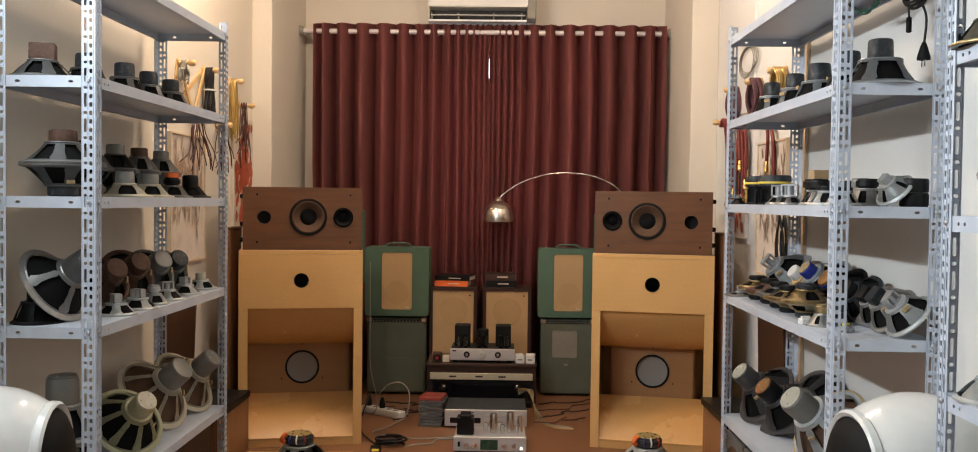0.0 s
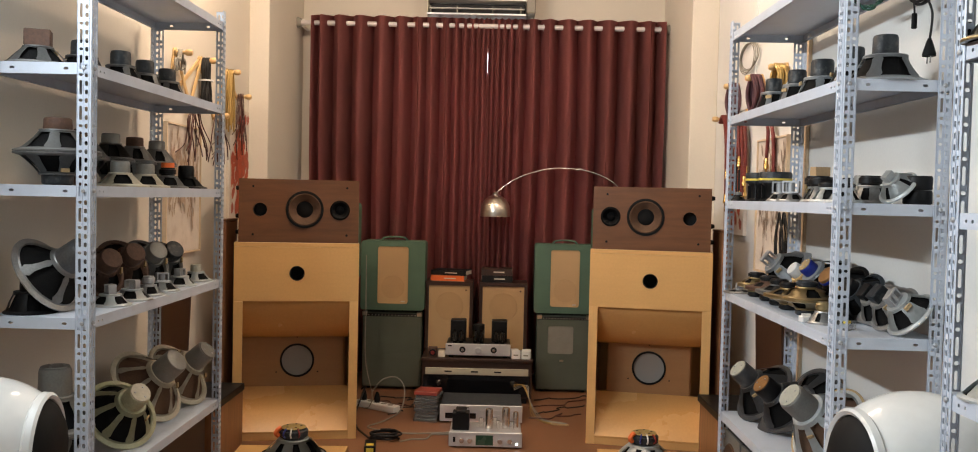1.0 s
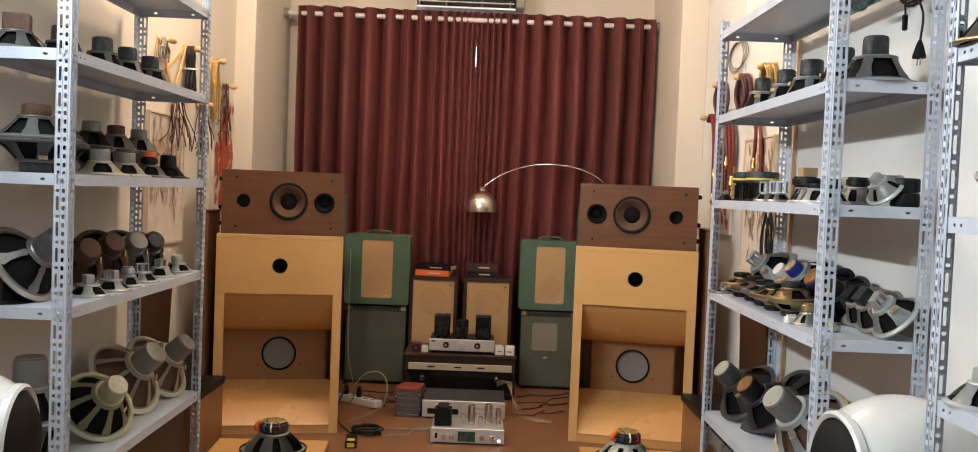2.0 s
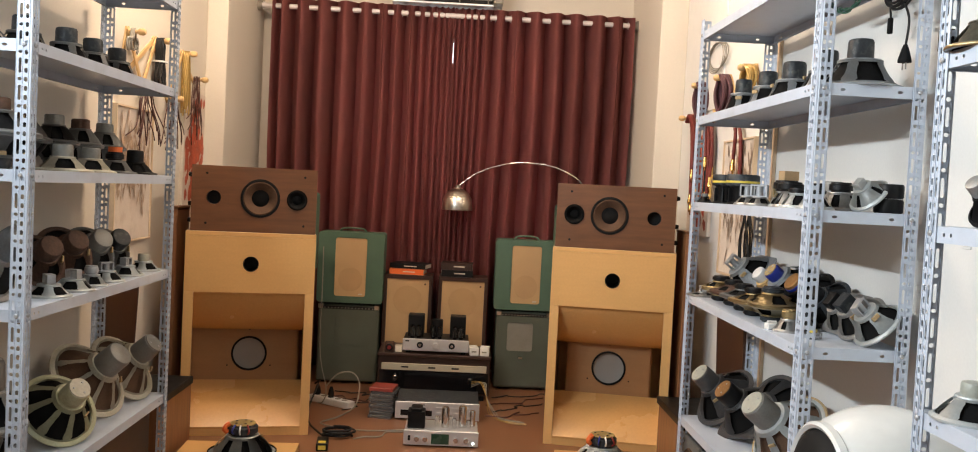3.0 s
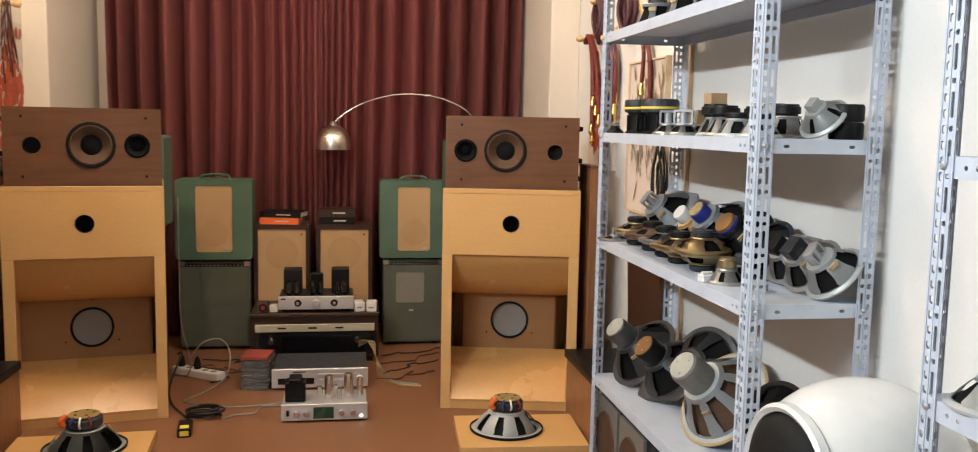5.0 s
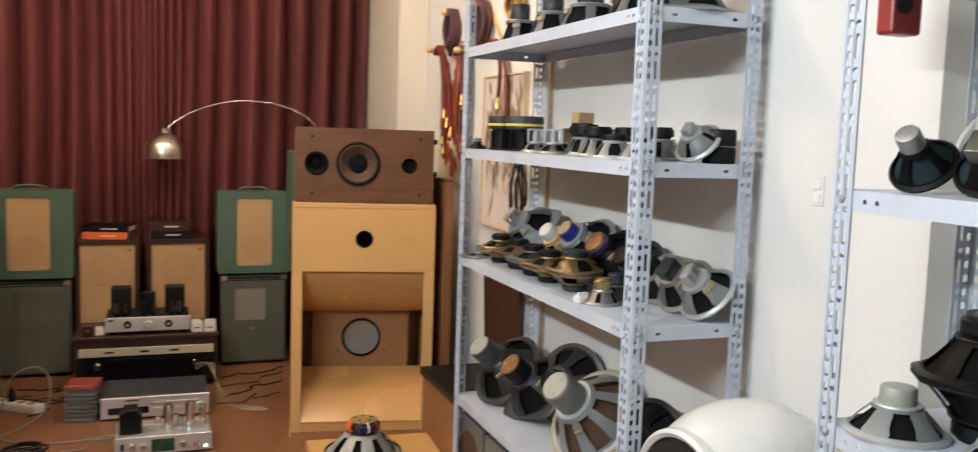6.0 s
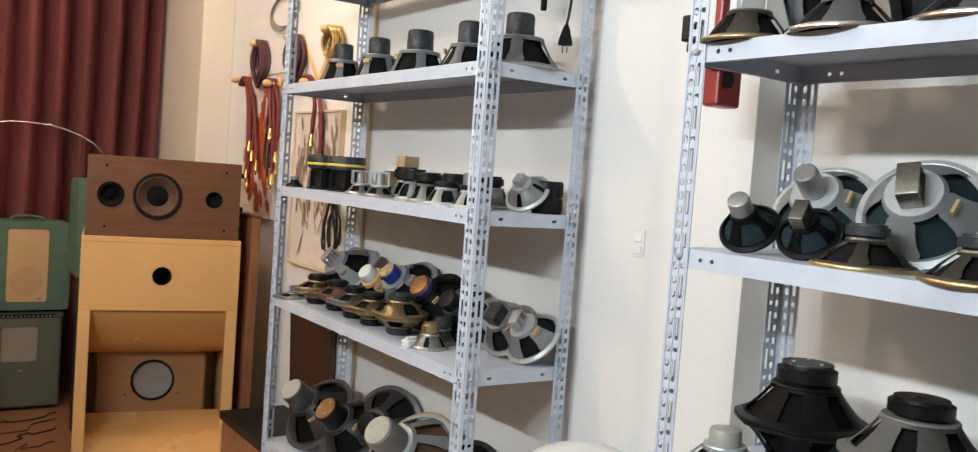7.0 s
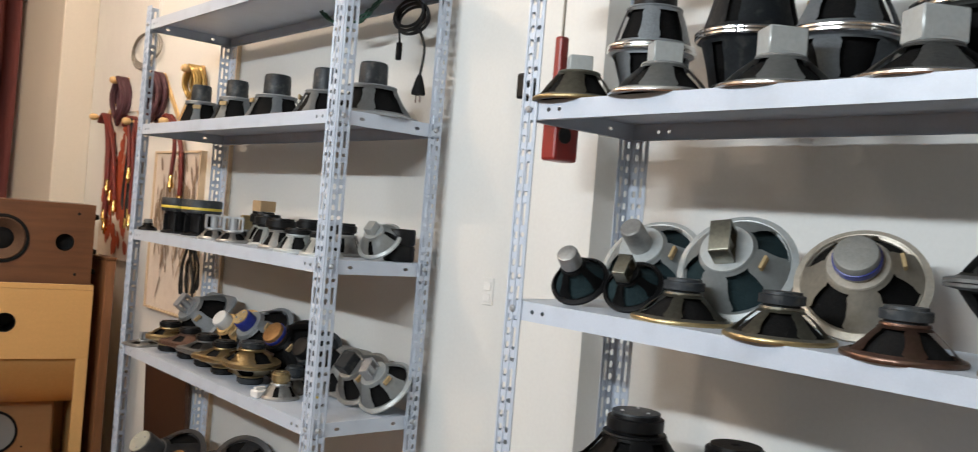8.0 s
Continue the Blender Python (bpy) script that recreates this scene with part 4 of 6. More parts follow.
ps = thing("power_strip", "white multi-socket power strip lying on the floor", "power strip", pose(-0.665, 5.79, 0, 0, 0, -35))
part("case", box(0, 0.3, 0, 0.06, 0, 0.04, 0.006, 2), "white_plastic", ps)
for i in range(5):
    part("socket", cyl(0.017, 0, 0.0015, 18, m=pose(0.04 + i * 0.052, 0.03, 0.0395)), "cable_grey", ps)
    if i in (0, 2):
        pl = thing("plug", "black mains plug pushed into the power strip", "plug", pose(-0.665, 5.79, 0, 0, 0, -35) @ pose(0.04 + i * 0.052, 0.03, 0.0415), "mains plugs")
        part("plug_body", lathe([(0.016, 0), (0.018, 0.02), (0.012, 0.045), (0.006, 0.06), (0, 0.06)], 16), "rubber", pl, smooth=True)
ad = thing("mains_adaptor", "black power adaptor with a yellow label on the floor", "power adaptor", pose(-0.47, 4.82, 0, 0, 0, 6))
part("case", box(0, 0.055, 0, 0.13, 0, 0.036, 0.005, 2), "black", ad)
part("label_plate", box(0.01, 0.045, 0.012, 0.05, 0.0362, 0.0372), "yellow", ad, "yellow and red label")
part("label_front", box(0.01, 0.045, -0.0012, -0.0002, 0.008, 0.028), "yellow", ad)

# boards and plinths before the horn cabinets
for x0, x1, y0, y1 in ((0.64, 1.15, 4.5, 4.89), (-1.045, -0.53, 4.46, 4.8)):
    bd = thing("plywood_board", "pale plywood board lying on the floor before a horn cabinet", "board", pose(x0, y0, 0, 0, 0, -3 if x0 > 0 else 3), "plywood boards")
    part("board", box(0, x1 - x0, 0, y1 - y0, 0, 0.035, 0.0015), "ply_x", bd)
cb = thing("cardboard_sheet", "brown cardboard carton lying flat on the floor", "carton", pose(-0.9, 4.05, 0, 0, 0, 2))
part("carton", box(0, 0.34, 0, 0.3, 0, 0.05, 0.003), "cardboard", cb)

# arc lamp
al = thing("arc_floor_lamp", "brushed steel arc floor lamp with a dome shade, unlit", "floor lamp")
arc = [(1.02, 6.5, 0.02), (1.03, 6.5, 0.6), (1.02, 6.5, 1.15), (0.96, 6.5, 1.3), (0.905, 6.5, 1.366), (0.8, 6.5, 1.418), (0.68, 6.5, 1.446), (0.52, 6.5, 1.45), (0.38, 6.5, 1.421), (0.26, 6.5, 1.372), (0.17, 6.5, 1.31), (0.13, 6.5, 1.268)]
part("arc_tube", tube(arc, 0.0055, seg=10), "chrome", al, "thin curved steel tube", smooth=True)
part("joint", cyl(0.009, -0.018, 0.018, 14, 0.002, pose(0.68, 6.5, 1.446, 0, 84, 0)), "chrome", al, smooth=True)
part("base", cyl(0.13, 0, 0.03, 40, 0.004, pose(1.02, 6.5, 0)), "brushed", al, smooth=True)
sh = part("shade", lathe([(0.098, 0), (0.1, 0.03), (0.093, 0.075), (0.07, 0.115), (0.035, 0.138), (0.018, 0.142), (0.017, 0.14), (0.034, 0.135), (0.068, 0.112), (0.09, 0.073), (0.097, 0.03), (0.095, 0)], 40, pose(0.132, 6.5, 1.122), close=True), "brushed", al, "brushed steel dome shade", smooth=True)
part("cap", lathe([(0.022, 0.14), (0.022, 0.152), (0.01, 0.165), (0, 0.165)], 18, pose(0.132, 6.5, 1.122)), "brushed", sh, smooth=True)


# ---------------------------------------------------------------- loudspeaker drivers
MESHES = {}


def shared(key, make):
    if key not in MESHES:
        MESHES[key] = make()
    return MESHES[key]


def outline_r(shape, r, a):
    c, s = abs(math.cos(a)), abs(math.sin(a))
    if shape == "square":
        return min(r * 0.94 / max(c, s), r * 1.2)
    if shape == "oct":
        k = (a + math.pi / 8) % (math.pi / 4) - math.pi / 8
        return r * 0.97 / math.cos(k)
    if shape == "oval":
        return r / math.sqrt(c * c + (s * 1.35) ** 2)
    return r


def basket_mesh(r, h, hub, spokes, web, shape, material, bulge=0.0, t=0.006):
    """Rim, spoked wall with open windows, and hub plate; rim face at z 0, hub at z h."""
    own = bmesh.new()
    per = 10
    n = spokes * per
    win = int(round(per * (1 - web)))
    rows = [0.0, 0.1, 0.18, 0.4, 0.65, 0.82, 0.9, 1.0]
    ri = r * 0.9
    def at(u, a):
        rr = (ri + (hub - ri) * u) * (outline_r(shape, 1, a) if shape == "oval" and u < 0.5 else 1)
        rr += bulge * (ri - hub) * math.sin(math.pi * u)
        return Vector((rr * math.cos(a), rr * math.sin(a), t + (h - t) * u))
    grid = []
    for u in rows:
        line = []
        mid = abs(2 * (u - 0.1) / 0.8 - 1)
        for i in range(n):
            k = i % per
            base = 2 * math.pi * (i // per) / spokes
            f = k / per
            if k <= win and 0.1 < u < 0.9:
                c = win / per / 2
                f = c + (f - c) * (1 - 0.22 * mid ** 3)
            line.append(own.verts.new(at(u, base + 2 * math.pi * f / spokes)))
        grid.append(line)
    for j in range(len(rows) - 1):
        for i in range(n):
            if 1 <= j <= len(rows) - 3 and (i % per) < win:
                continue
            k = (i + 1) % n
            own.faces.new((grid[j][i], grid[j][k], grid[j + 1][k], grid[j + 1][i]))
    bmesh.ops.solidify(own, geom=list(own.faces), thickness=-0.0028)
    # rim: stepped flange
    seg = 40
    rings = []
    for kind, z in ((0.84, 0.0), (1.0, 0.0), (1.0, t * 0.75), (0.965, t), (0.9, t + 0.003), (0.84, t)):
        ring = []
        for i in range(seg):
            a = 2 * math.pi * i / seg
            q = outline_r(shape, 1, a)
            f = kind if kind < 0.9 else (q * kind if kind >= 0.96 else kind)
            if shape == "oval":
                f = kind * q
            ring.append(own.verts.new((r * f * math.cos(a), r * f * math.sin(a), z)))
        rings.append(ring)
    for a, b in zip(rings, rings[1:] + rings[:1]):
        for i in range(seg):
            j = (i + 1) % seg
            own.faces.new((a[i], a[j], b[j], b[i]))
    lathe([(0, h - 0.001), (hub * 1.0, h - 0.001), (hub * 1.04, h + 0.001), (hub, h + 0.004), (0, h + 0.004)], 28, bm=own)
    return mesh_of("basket", own, material, True)


def magnet_mesh(style, r, h, material):
    if style == "can":
        own = lathe([(r * 0.97, 0), (r, h * 0.1), (r * 0.97, h * 0.86), (r * 0.9, h * 0.97), (r * 0.8, h), (0, h)], 30)
    elif style == "ring":
        own = lathe([(r * 0.8, 0), (r * 0.82, h * 0.18), (r, h * 0.22), (r, h * 0.76), (r * 0.96, h * 0.8), (r * 0.86, h * 0.82), (r * 0.84, h), (r * 0.2, h), (r * 0.15, h * 0.9), (0, h * 0.9)], 30)
    elif style == "yoke":
        own = plate(rounded(-r, r, 0, h, r * 0.12, 3), [rounded(-r * 0.8, r * 0.8, h * 0.1, h * 0.86, r * 0.08, 3)], -r * 0.55, r * 0.55)
        cyl(r * 0.45, h * 0.08, h * 0.88, 18, bm=own)
    elif style == "box":
        own = box(-r, r, -r * 0.8, r * 0.8, 0, h, r * 0.08)
        box(-r * 0.6, r * 0.6, -r * 0.82, -r * 0.79, h * 0.15, h * 0.35, bm=own)
    else:
        own = lathe([(r, 0), (r, h), (0, h)], 24)
    return mesh_of("magnet", own, material, True)


def driver(label, x, y, z, r, h=0.07, hub=None, spokes=6, web=0.35, shape="round", frame_mat="alu_dark", style="can", mr=None, mh=0.05,
           mag="bell", cap=None, cone="cone", az=0, tilt=0, spin=0, flip=False, gasket=None, band=None, rim=None, group="bare loudspeaker drivers"):
    hub = hub or r * 0.42
    mr = mr or hub * 0.95
    if flip:
        m = pose(x, y, z + h + 0.003 + mh) @ pose(0, 0, 0, 180, 0, spin)
    else:
        m = pose(x, y, z + r * math.sin(radians(tilt)) * (1.0 if shape != "square" else 1.0), 0, 0, az) @ pose(0, 0, 0, 0, tilt, 0) @ pose(0, 0, 0, 0, 0, spin)
    d = thing("loudspeaker_driver", label, "loudspeaker driver", m, group)
    key = (round(r, 3), round(h, 3), round(hub, 3), spokes, web, shape, frame_mat)
    part("basket", shared(("b",) + key, lambda: basket_mesh(r, h, hub, spokes, web, shape, frame_mat, -0.08 if shape == "oct" else (0.16 if r == 0.147 else 0.06))), None, d)
    part("cone", shared(("c", round(r, 3), round(h, 3), round(hub, 3), cone, shape), lambda: mesh_of("cone", lathe(
        [(r * (0.84 if shape != "oval" else 0.62), 0.002), (r * (0.78 if shape != "oval" else 0.6), 0.008), (hub * 0.9, h * 0.86), (hub * 0.85, h - 0.002), (0, h - 0.002)], 30), cone, True)), None, d)
    mg = part("magnet", shared(("m", style, round(mr, 3), round(mh, 3), mag), lambda: magnet_mesh(style, mr, mh, mag)), None, d, m=pose(0, 0, h + 0.003))
    if cap:
        part("magnet_cap", shared(("cap", round(mr, 3), cap), lambda: mesh_of("magnet_cap", lathe([(mr * 0.86, 0), (mr * 0.84, 0.003), (0, 0.0035)], 28), cap, True)), None, mg, m=pose(0, 0, mh))
        for k in range(3):
            part("screw", shared(("s", cap), lambda: mesh_of("screw", lathe([(0.0035, 0), (0.003, 0.002), (0, 0.0022)], 8), "zinc", True)), None, mg,
                 m=pose(mr * 0.52 * math.cos(k * 2.09 + 0.4), mr * 0.52 * math.sin(k * 2.09 + 0.4), mh + 0.0035))
    if band:
        part("band", shared(("band", round(mr, 3), round(mh, 3), band), lambda: mesh_of("band", lathe([(mr * 1.0, mh * 0.25), (mr * 1.035, mh * 0.27), (mr * 1.035, mh * 0.62), (mr * 0.99, mh * 0.64)], 30), band, True)), None, mg)
    if gasket:
        part("gasket", shared(("g", round(r, 3), gasket), lambda: mesh_of("gasket", lathe([(r * 0.86, -0.004), (r * 0.99, -0.004), (r * 1.004, 0.0), (r * 0.86, -0.0001)], 40, close=True), gasket, True)), None, d, "worn gasket ring")
    if rim:
        part("rim_ring", shared(("r", round(r, 3), shape, rim), lambda: mesh_of("rim_ring", lathe([(r * 0.93, 0.0055), (r * 1.0, 0.0062), (r * 1.02, 0.004), (r * 1.02, 0.001), (r * 1.0, -0.001)], 44), rim, True)), None, d, "worn tan gasket rim" if rim == "gasket" else "bright metal rim")
    if h > 0.05:
        tg = part("terminal_strip", shared(("t",), lambda: mesh_of("terminal_strip", box(-0.003, 0.003, -0.012, 0.012, 0, 0.012, 0.001), "gasket")), None, d,
                  m=pose(0, 0, 0, 0, 0, 360 / spokes * (1 - web / 2)) @ pose(hub + (r * 0.9 - hub) * 0.4, 0, 0.012 + h * 0.55))
    return d


def mated_pair(label, x, y, z, r, h, mh, **kw):
    low = dict(kw)
    up = dict(kw)
    for k in ("cap", "band"):
        low.pop(k, None)
    for k in ("up_style", "up_mag", "up_mr", "up_mh"):
        low.pop(k, None)
    if "up_style" in up:
        up["style"] = up.pop("up_style")
    if "up_mag" in up:
        up["mag"] = up.pop("up_mag")
    if "up_mr" in up:
        up["mr"] = up.pop("up_mr")
    umh = up.pop("up_mh", mh)
    driver(label + ", face up", x, y, z, r, h, mh=mh, flip=True, **low)
    driver(label + ", stacked", x, y, z + h + 0.003 + mh + 0.0015, r, h, mh=umh, **up)


S5, S4, S3, S2 = 0.3762, 0.8822, 1.2602, 1.6072

# rack beside the right-hand wall, lowest shelf
driver("dark grey cast driver with a round magnet, leaning on a shelf", 1.25, 4.165, S5, 0.14, 0.085, 0.05, 5, 0.42, frame_mat="gunmetal", mag="gunmetal", cap="cap_pale", mr=0.044, mh=0.07, az=192, tilt=50)
driver("black driver with a copper-capped magnet, leaning on a shelf", 1.28, 3.96, S5, 0.128, 0.08, 0.05, 4, 0.42, "square", "gunmetal", mag="black", cap="copper", mr=0.044, mh=0.062, az=190, tilt=51, spin=20)
driver("black cast driver leaning behind others on a shelf", 1.35, 3.86, S5, 0.138, 0.07, 0.05, 6, 0.42, frame_mat="gunmetal", mag="black", mr=0.04, mh=0.04, az=205, tilt=72)
driver("large pale silver driver with six spokes and a grey magnet can", 1.29, 3.57, S5, 0.152, 0.1, 0.062, 8, 0.36, frame_mat="silver_paint", mag="grey_can", cap="cap_pale", mr=0.05, mh=0.085, cone="cone_brown", rim="gasket", az=194, tilt=53)
driver("dark driver with a tan rim leaning against the wall side", 1.345, 3.34, S5, 0.12, 0.06, 0.05, 6, 0.35, frame_mat="black", mag="black", mr=0.04, mh=0.035, gasket="gasket", az=200, tilt=76)
driver("small silver driver lying face down on a shelf", 1.3, 3.17, S5, 0.075, 0.045, frame_mat="alu", spokes=5, style="ring", mag="grey_can", mh=0.02)

# second shelf up: flat stacked pairs in front, leaning drivers behind
driver("flat square pressed-steel driver overhanging the shelf end", 1.15, 4.225, S4, 0.058, 0.014, 0.022, 4, 0.5, "square", "alu", style="yoke", mr=0.013, mh=0.025, mag="zinc", spin=8)
for px, py, r, fm, shape in ((1.185, 4.1, 0.078, "gold_zinc", "oval"), (1.19, 3.955, 0.076, "rust", "square"), (1.185, 3.815, 0.074, "alu_dark", "square"), (1.18, 3.685, 0.076, "gold_zinc", "square")):
    mated_pair("flat pressed-steel driver with black ring magnet", px, py, S4, r, 0.024, 0.02, hub=0.032, spokes=4, web=0.55, shape=shape, frame_mat=fm, style="ring", mag="black", mr=0.034, spin=12)
mated_pair("golden oval driver with a ring magnet", 1.19, 3.535, S4, 0.108, 0.034, 0.02, hub=0.036, spokes=4, web=0.6, shape="oval", frame_mat="gold_zinc", style="ring", mag="bell", mr=0.036, spin=70)
driver("blue-grey driver with a clear yoke magnet leaning at the back", 1.315, 4.14, S4, 0.115, 0.07, 0.045, 4, 0.42, "square", "grey_paint", style="yoke", mag="zinc", mr=0.026, mh=0.045, az=184, tilt=52)
driver("tan-framed driver with a white round magnet", 1.34, 3.93, S4, 0.092, 0.06, 0.035, 4, 0.5, frame_mat="tan", mag="white_plastic", mr=0.028, mh=0.035, az=190, tilt=54)
driver("blue-grey driver with a deep blue magnet cover", 1.335, 3.75, S4, 0.112, 0.07, 0.045, 4, 0.42, frame_mat="grey_paint", mag="blue", cap="gasket", mr=0.03, mh=0.035, az=186, tilt=52, spin=30)
driver("black driver with a gold and blue magnet leaning at the back", 1.335, 3.575, S4, 0.1, 0.065, 0.04, 4, 0.4, frame_mat="black", mag="copper", band="blue", mr=0.034, mh=0.028, az=190, tilt=54)
driver("dark small driver leaning at the back of a shelf", 1.35, 3.45, S4, 0.085, 0.05, 0.035, 5, 0.4, frame_mat="bell", mag="black", mr=0.03, mh=0.03, az=190, tilt=60)
driver("small silver driver with a golden magnet", 1.175, 3.335, S4, 0.05, 0.035, 0.026, 5, 0.7, frame_mat="alu", style="ring", mag="gold_zinc", mr=0.024, mh=0.03)
driver("small grey square driver lying face down", 1.25, 3.4, S4, 0.058, 0.035, 0.026, 4, 0.5, "square", "alu_dark", style="ring", mag="bell", mr=0.026, mh=0.03, spin=14)
driver("silver driver with a black box magnet leaning on a shelf", 1.345, 3.31, S4, 0.08, 0.05, 0.034, 4, 0.52, "square", "alu", style="box", mag="black", mr=0.024, mh=0.028, az=186, tilt=52)
driver("silver driver with a steel yoke magnet leaning on a shelf", 1.34, 3.205, S4, 0.082, 0.055, 0.036, 4, 0.52, frame_mat="alu", style="box", mag="bell", mr=0.026, mh=0.032, az=186, tilt=50)
driver("bright silver four-spoke driver with a steel yoke magnet", 1.345, 3.11, S4, 0.079, 0.055, 0.036, 4, 0.52, frame_mat="silver_paint", style="yoke", mag="zinc", mr=0.022, mh=0.036, az=184, tilt=48, spin=20)
for i, (px, py, a) in enumerate(((1.135, 3.36, 12), (1.2, 3.2, 40))):
    wb = thing("terminal_block", "small white plastic terminal block on a shelf" if i == 0 else "small clear bag of parts with a yellow clip", "terminal block", pose(px, py, S4, 0, 0, a))
    part("block", box(-0.025, 0.025, -0.014, 0.014, 0, 0.02, 0.003), "white_plastic" if i == 0 else "clear", wb)
    part("clip", box(-0.02, 0.01, -0.005, 0.005, 0.0202, 0.027, 0.001), "white_plastic" if i == 0 else "yellow", wb)


# third shelf: horn drivers and small yoke drivers
def compression_driver(x, y, r, label):
    c = thing("horn_driver", label, "horn driver", pose(x, y, S3), "black horn drivers")
    part("body", lathe([(0, 0), (r * 0.95, 0), (r * 0.95, 0.006), (r * 0.6, 0.012), (r * 0.62, 0.055), (r * 0.8, 0.07), (0, 0.07)], 28), "black", c, smooth=True)
    for k in range(6):
        part("fin", box(r * 0.5, r * 0.85, -0.003, 0.003, 0.006, 0.062, 0.001), "black", c, m=pose(0, 0, 0, 0, 0, 60 * k))
    part("ring_magnet", lathe([(r * 0.94, 0.0705), (r, 0.075), (r, 0.108), (r * 0.94, 0.113), (0, 0.113)], 32), "bell", c, smooth=True)
    part("yellow_band", lathe([(r * 0.99, 0.08), (r * 1.012, 0.0815), (r * 1.012, 0.088), (r * 0.99, 0.0895)], 32), "yellow", c, "yellow painted band", smooth=True)
    return c


compression_driver(1.185, 4.12, 0.05, "black horn driver with a yellow band on a shelf")
compression_driver(1.215, 4.0, 0.062, "larger black horn driver with a yellow band on a shelf")
driver("tiny black driver lying face down on a shelf", 1.14, 4.245, S3, 0.03, 0.02, 0.016, 4, 0.5, frame_mat="black", style="ring", mag="grey_can", mr=0.014, mh=0.014)
for px, py, r, hh, st, mg, mr, mh, fm in ((1.17, 3.8, 0.046, 0.028, "yoke", "zinc", 0.026, 0.042, "alu"), (1.17, 3.67, 0.048, 0.028, "yoke", "zinc", 0.028, 0.042, "alu"),
                                          (1.3, 3.85, 0.04, 0.03, "box", "gold_zinc", 0.02, 0.045, "alu"), (1.29, 3.73, 0.055, 0.05, "ring", "black", 0.038, 0.04, "silver_paint"),
                                          (1.215, 3.55, 0.052, 0.05, "ring", "black", 0.038, 0.035, "silver_paint"), (1.185, 3.42, 0.056, 0.048, "ring", "black", 0.04, 0.03, "alu"),
                                          (1.315, 3.5, 0.055, 0.05, "ring", "black", 0.036, 0.03, "alu"), (1.165, 3.29, 0.058, 0.042, "ring", "black", 0.034, 0.016, "silver_paint"),
                                          (1.3, 3.37, 0.055, 0.055, "can", "grey_can", 0.03, 0.03, "alu"), (1.165, 3.17, 0.054, 0.04, "ring", "black", 0.03, 0.014, "silver_paint")):
    driver("small bright driver with a %s magnet on a shelf" % {"yoke": "steel yoke", "box": "brass box", "ring": "black ring", "can": "grey can"}[st], px, py, S3, r, hh, r * 0.5, 5, 0.4, frame_mat=fm, style=st, mag=mg, mr=mr, mh=mh, spin=py * 90)
bx = thing("small_carton", "small brown carton standing on a ring magnet", "carton", pose(1.29, 3.73, S3 + 0.0935, 0, 0, 10))
part("carton", box(-0.028, 0.028, -0.02, 0.02, 0, 0.032, 0.001), "cardboard", bx)
driver("silver driver with a black ring magnet on a shelf", 1.27, 3.245, S3, 0.06, 0.05, 0.035, 5, 0.6, frame_mat="alu", style="ring", mag="black", mr=0.034, mh=0.03)
driver("blue-grey oval driver standing on its rim", 1.3, 3.12, S3, 0.06, 0.036, 0.026, 4, 0.85, frame_mat="silver_paint", style="box", mag="silver_paint", mr=0.015, mh=0.022, az=196, tilt=48)
for k in range(2):
    rg = thing("ring_magnet", "black ring magnet stacked on a shelf", "ring magnet", pose(1.345, 3.1, S3 + 0.041 * k), "stacked ring magnets")
    part("magnet", lathe([(0.018, 0), (0.036, 0), (0.039, 0.004), (0.039, 0.034), (0.036, 0.04), (0.018, 0.04)], 28, close=True), "black", rg, smooth=True)

# fourth shelf: upright grey drivers
for px, py, r, h, mr, mh in ((1.23, 4.11, 0.082, 0.1, 0.032, 0.055), (1.25, 3.89, 0.088, 0.105, 0.034, 0.055), (1.25, 3.63, 0.1, 0.095, 0.039, 0.062), (1.25, 3.36, 0.098, 0.092, 0.034, 0.062)):
    driver("blue-grey driver with a dark magnet can, face down on a shelf", px, py, S2, r, h * 0.8, mr * 1.5, 5, 0.3, "oct", "grey_paint", mag="bell", mr=mr, mh=mh, spin=py * 130)
driver("large blue-grey driver with a dark magnet can, face down", 1.26, 3.15, S2, 0.117, 0.076, 0.06, 5, 0.32, "oct", "grey_paint", mag="bell", mr=0.036, mh=0.06, spin=25)

# rack beside the left-hand wall
driver("grey driver with a rusty coil housing on a shelf", -1.215, 3.175, S2, 0.1, 0.055, 0.042, 6, 0.35, frame_mat="alu_dark", style="box", mag="rust", mr=0.036, mh=0.05, spin=20)
for px, py, r, mr in ((-1.19, 3.4, 0.08, 0.034), (-1.15, 3.6, 0.08, 0.034), (-1.15, 3.81, 0.072, 0.033), (-1.15, 4.03, 0.072, 0.033)):
    driver("dark grey driver with a black magnet can, face down", px, py, S2, r * 1.12, 0.062, mr * 1.4, 5, 0.3, "oct", "alu_dark", mag="bell", mr=mr, mh=0.05, spin=py * 110)
mated_pair("large dark grey driver with a coil housing", -1.15, 3.165, S3, 0.118, 0.062, 0.03, hub=0.05, spokes=6, web=0.4, shape="oct", frame_mat="alu_dark", style="can", mag="bell", mr=0.044, up_mag="rust", up_mr=0.04, up_mh=0.036)
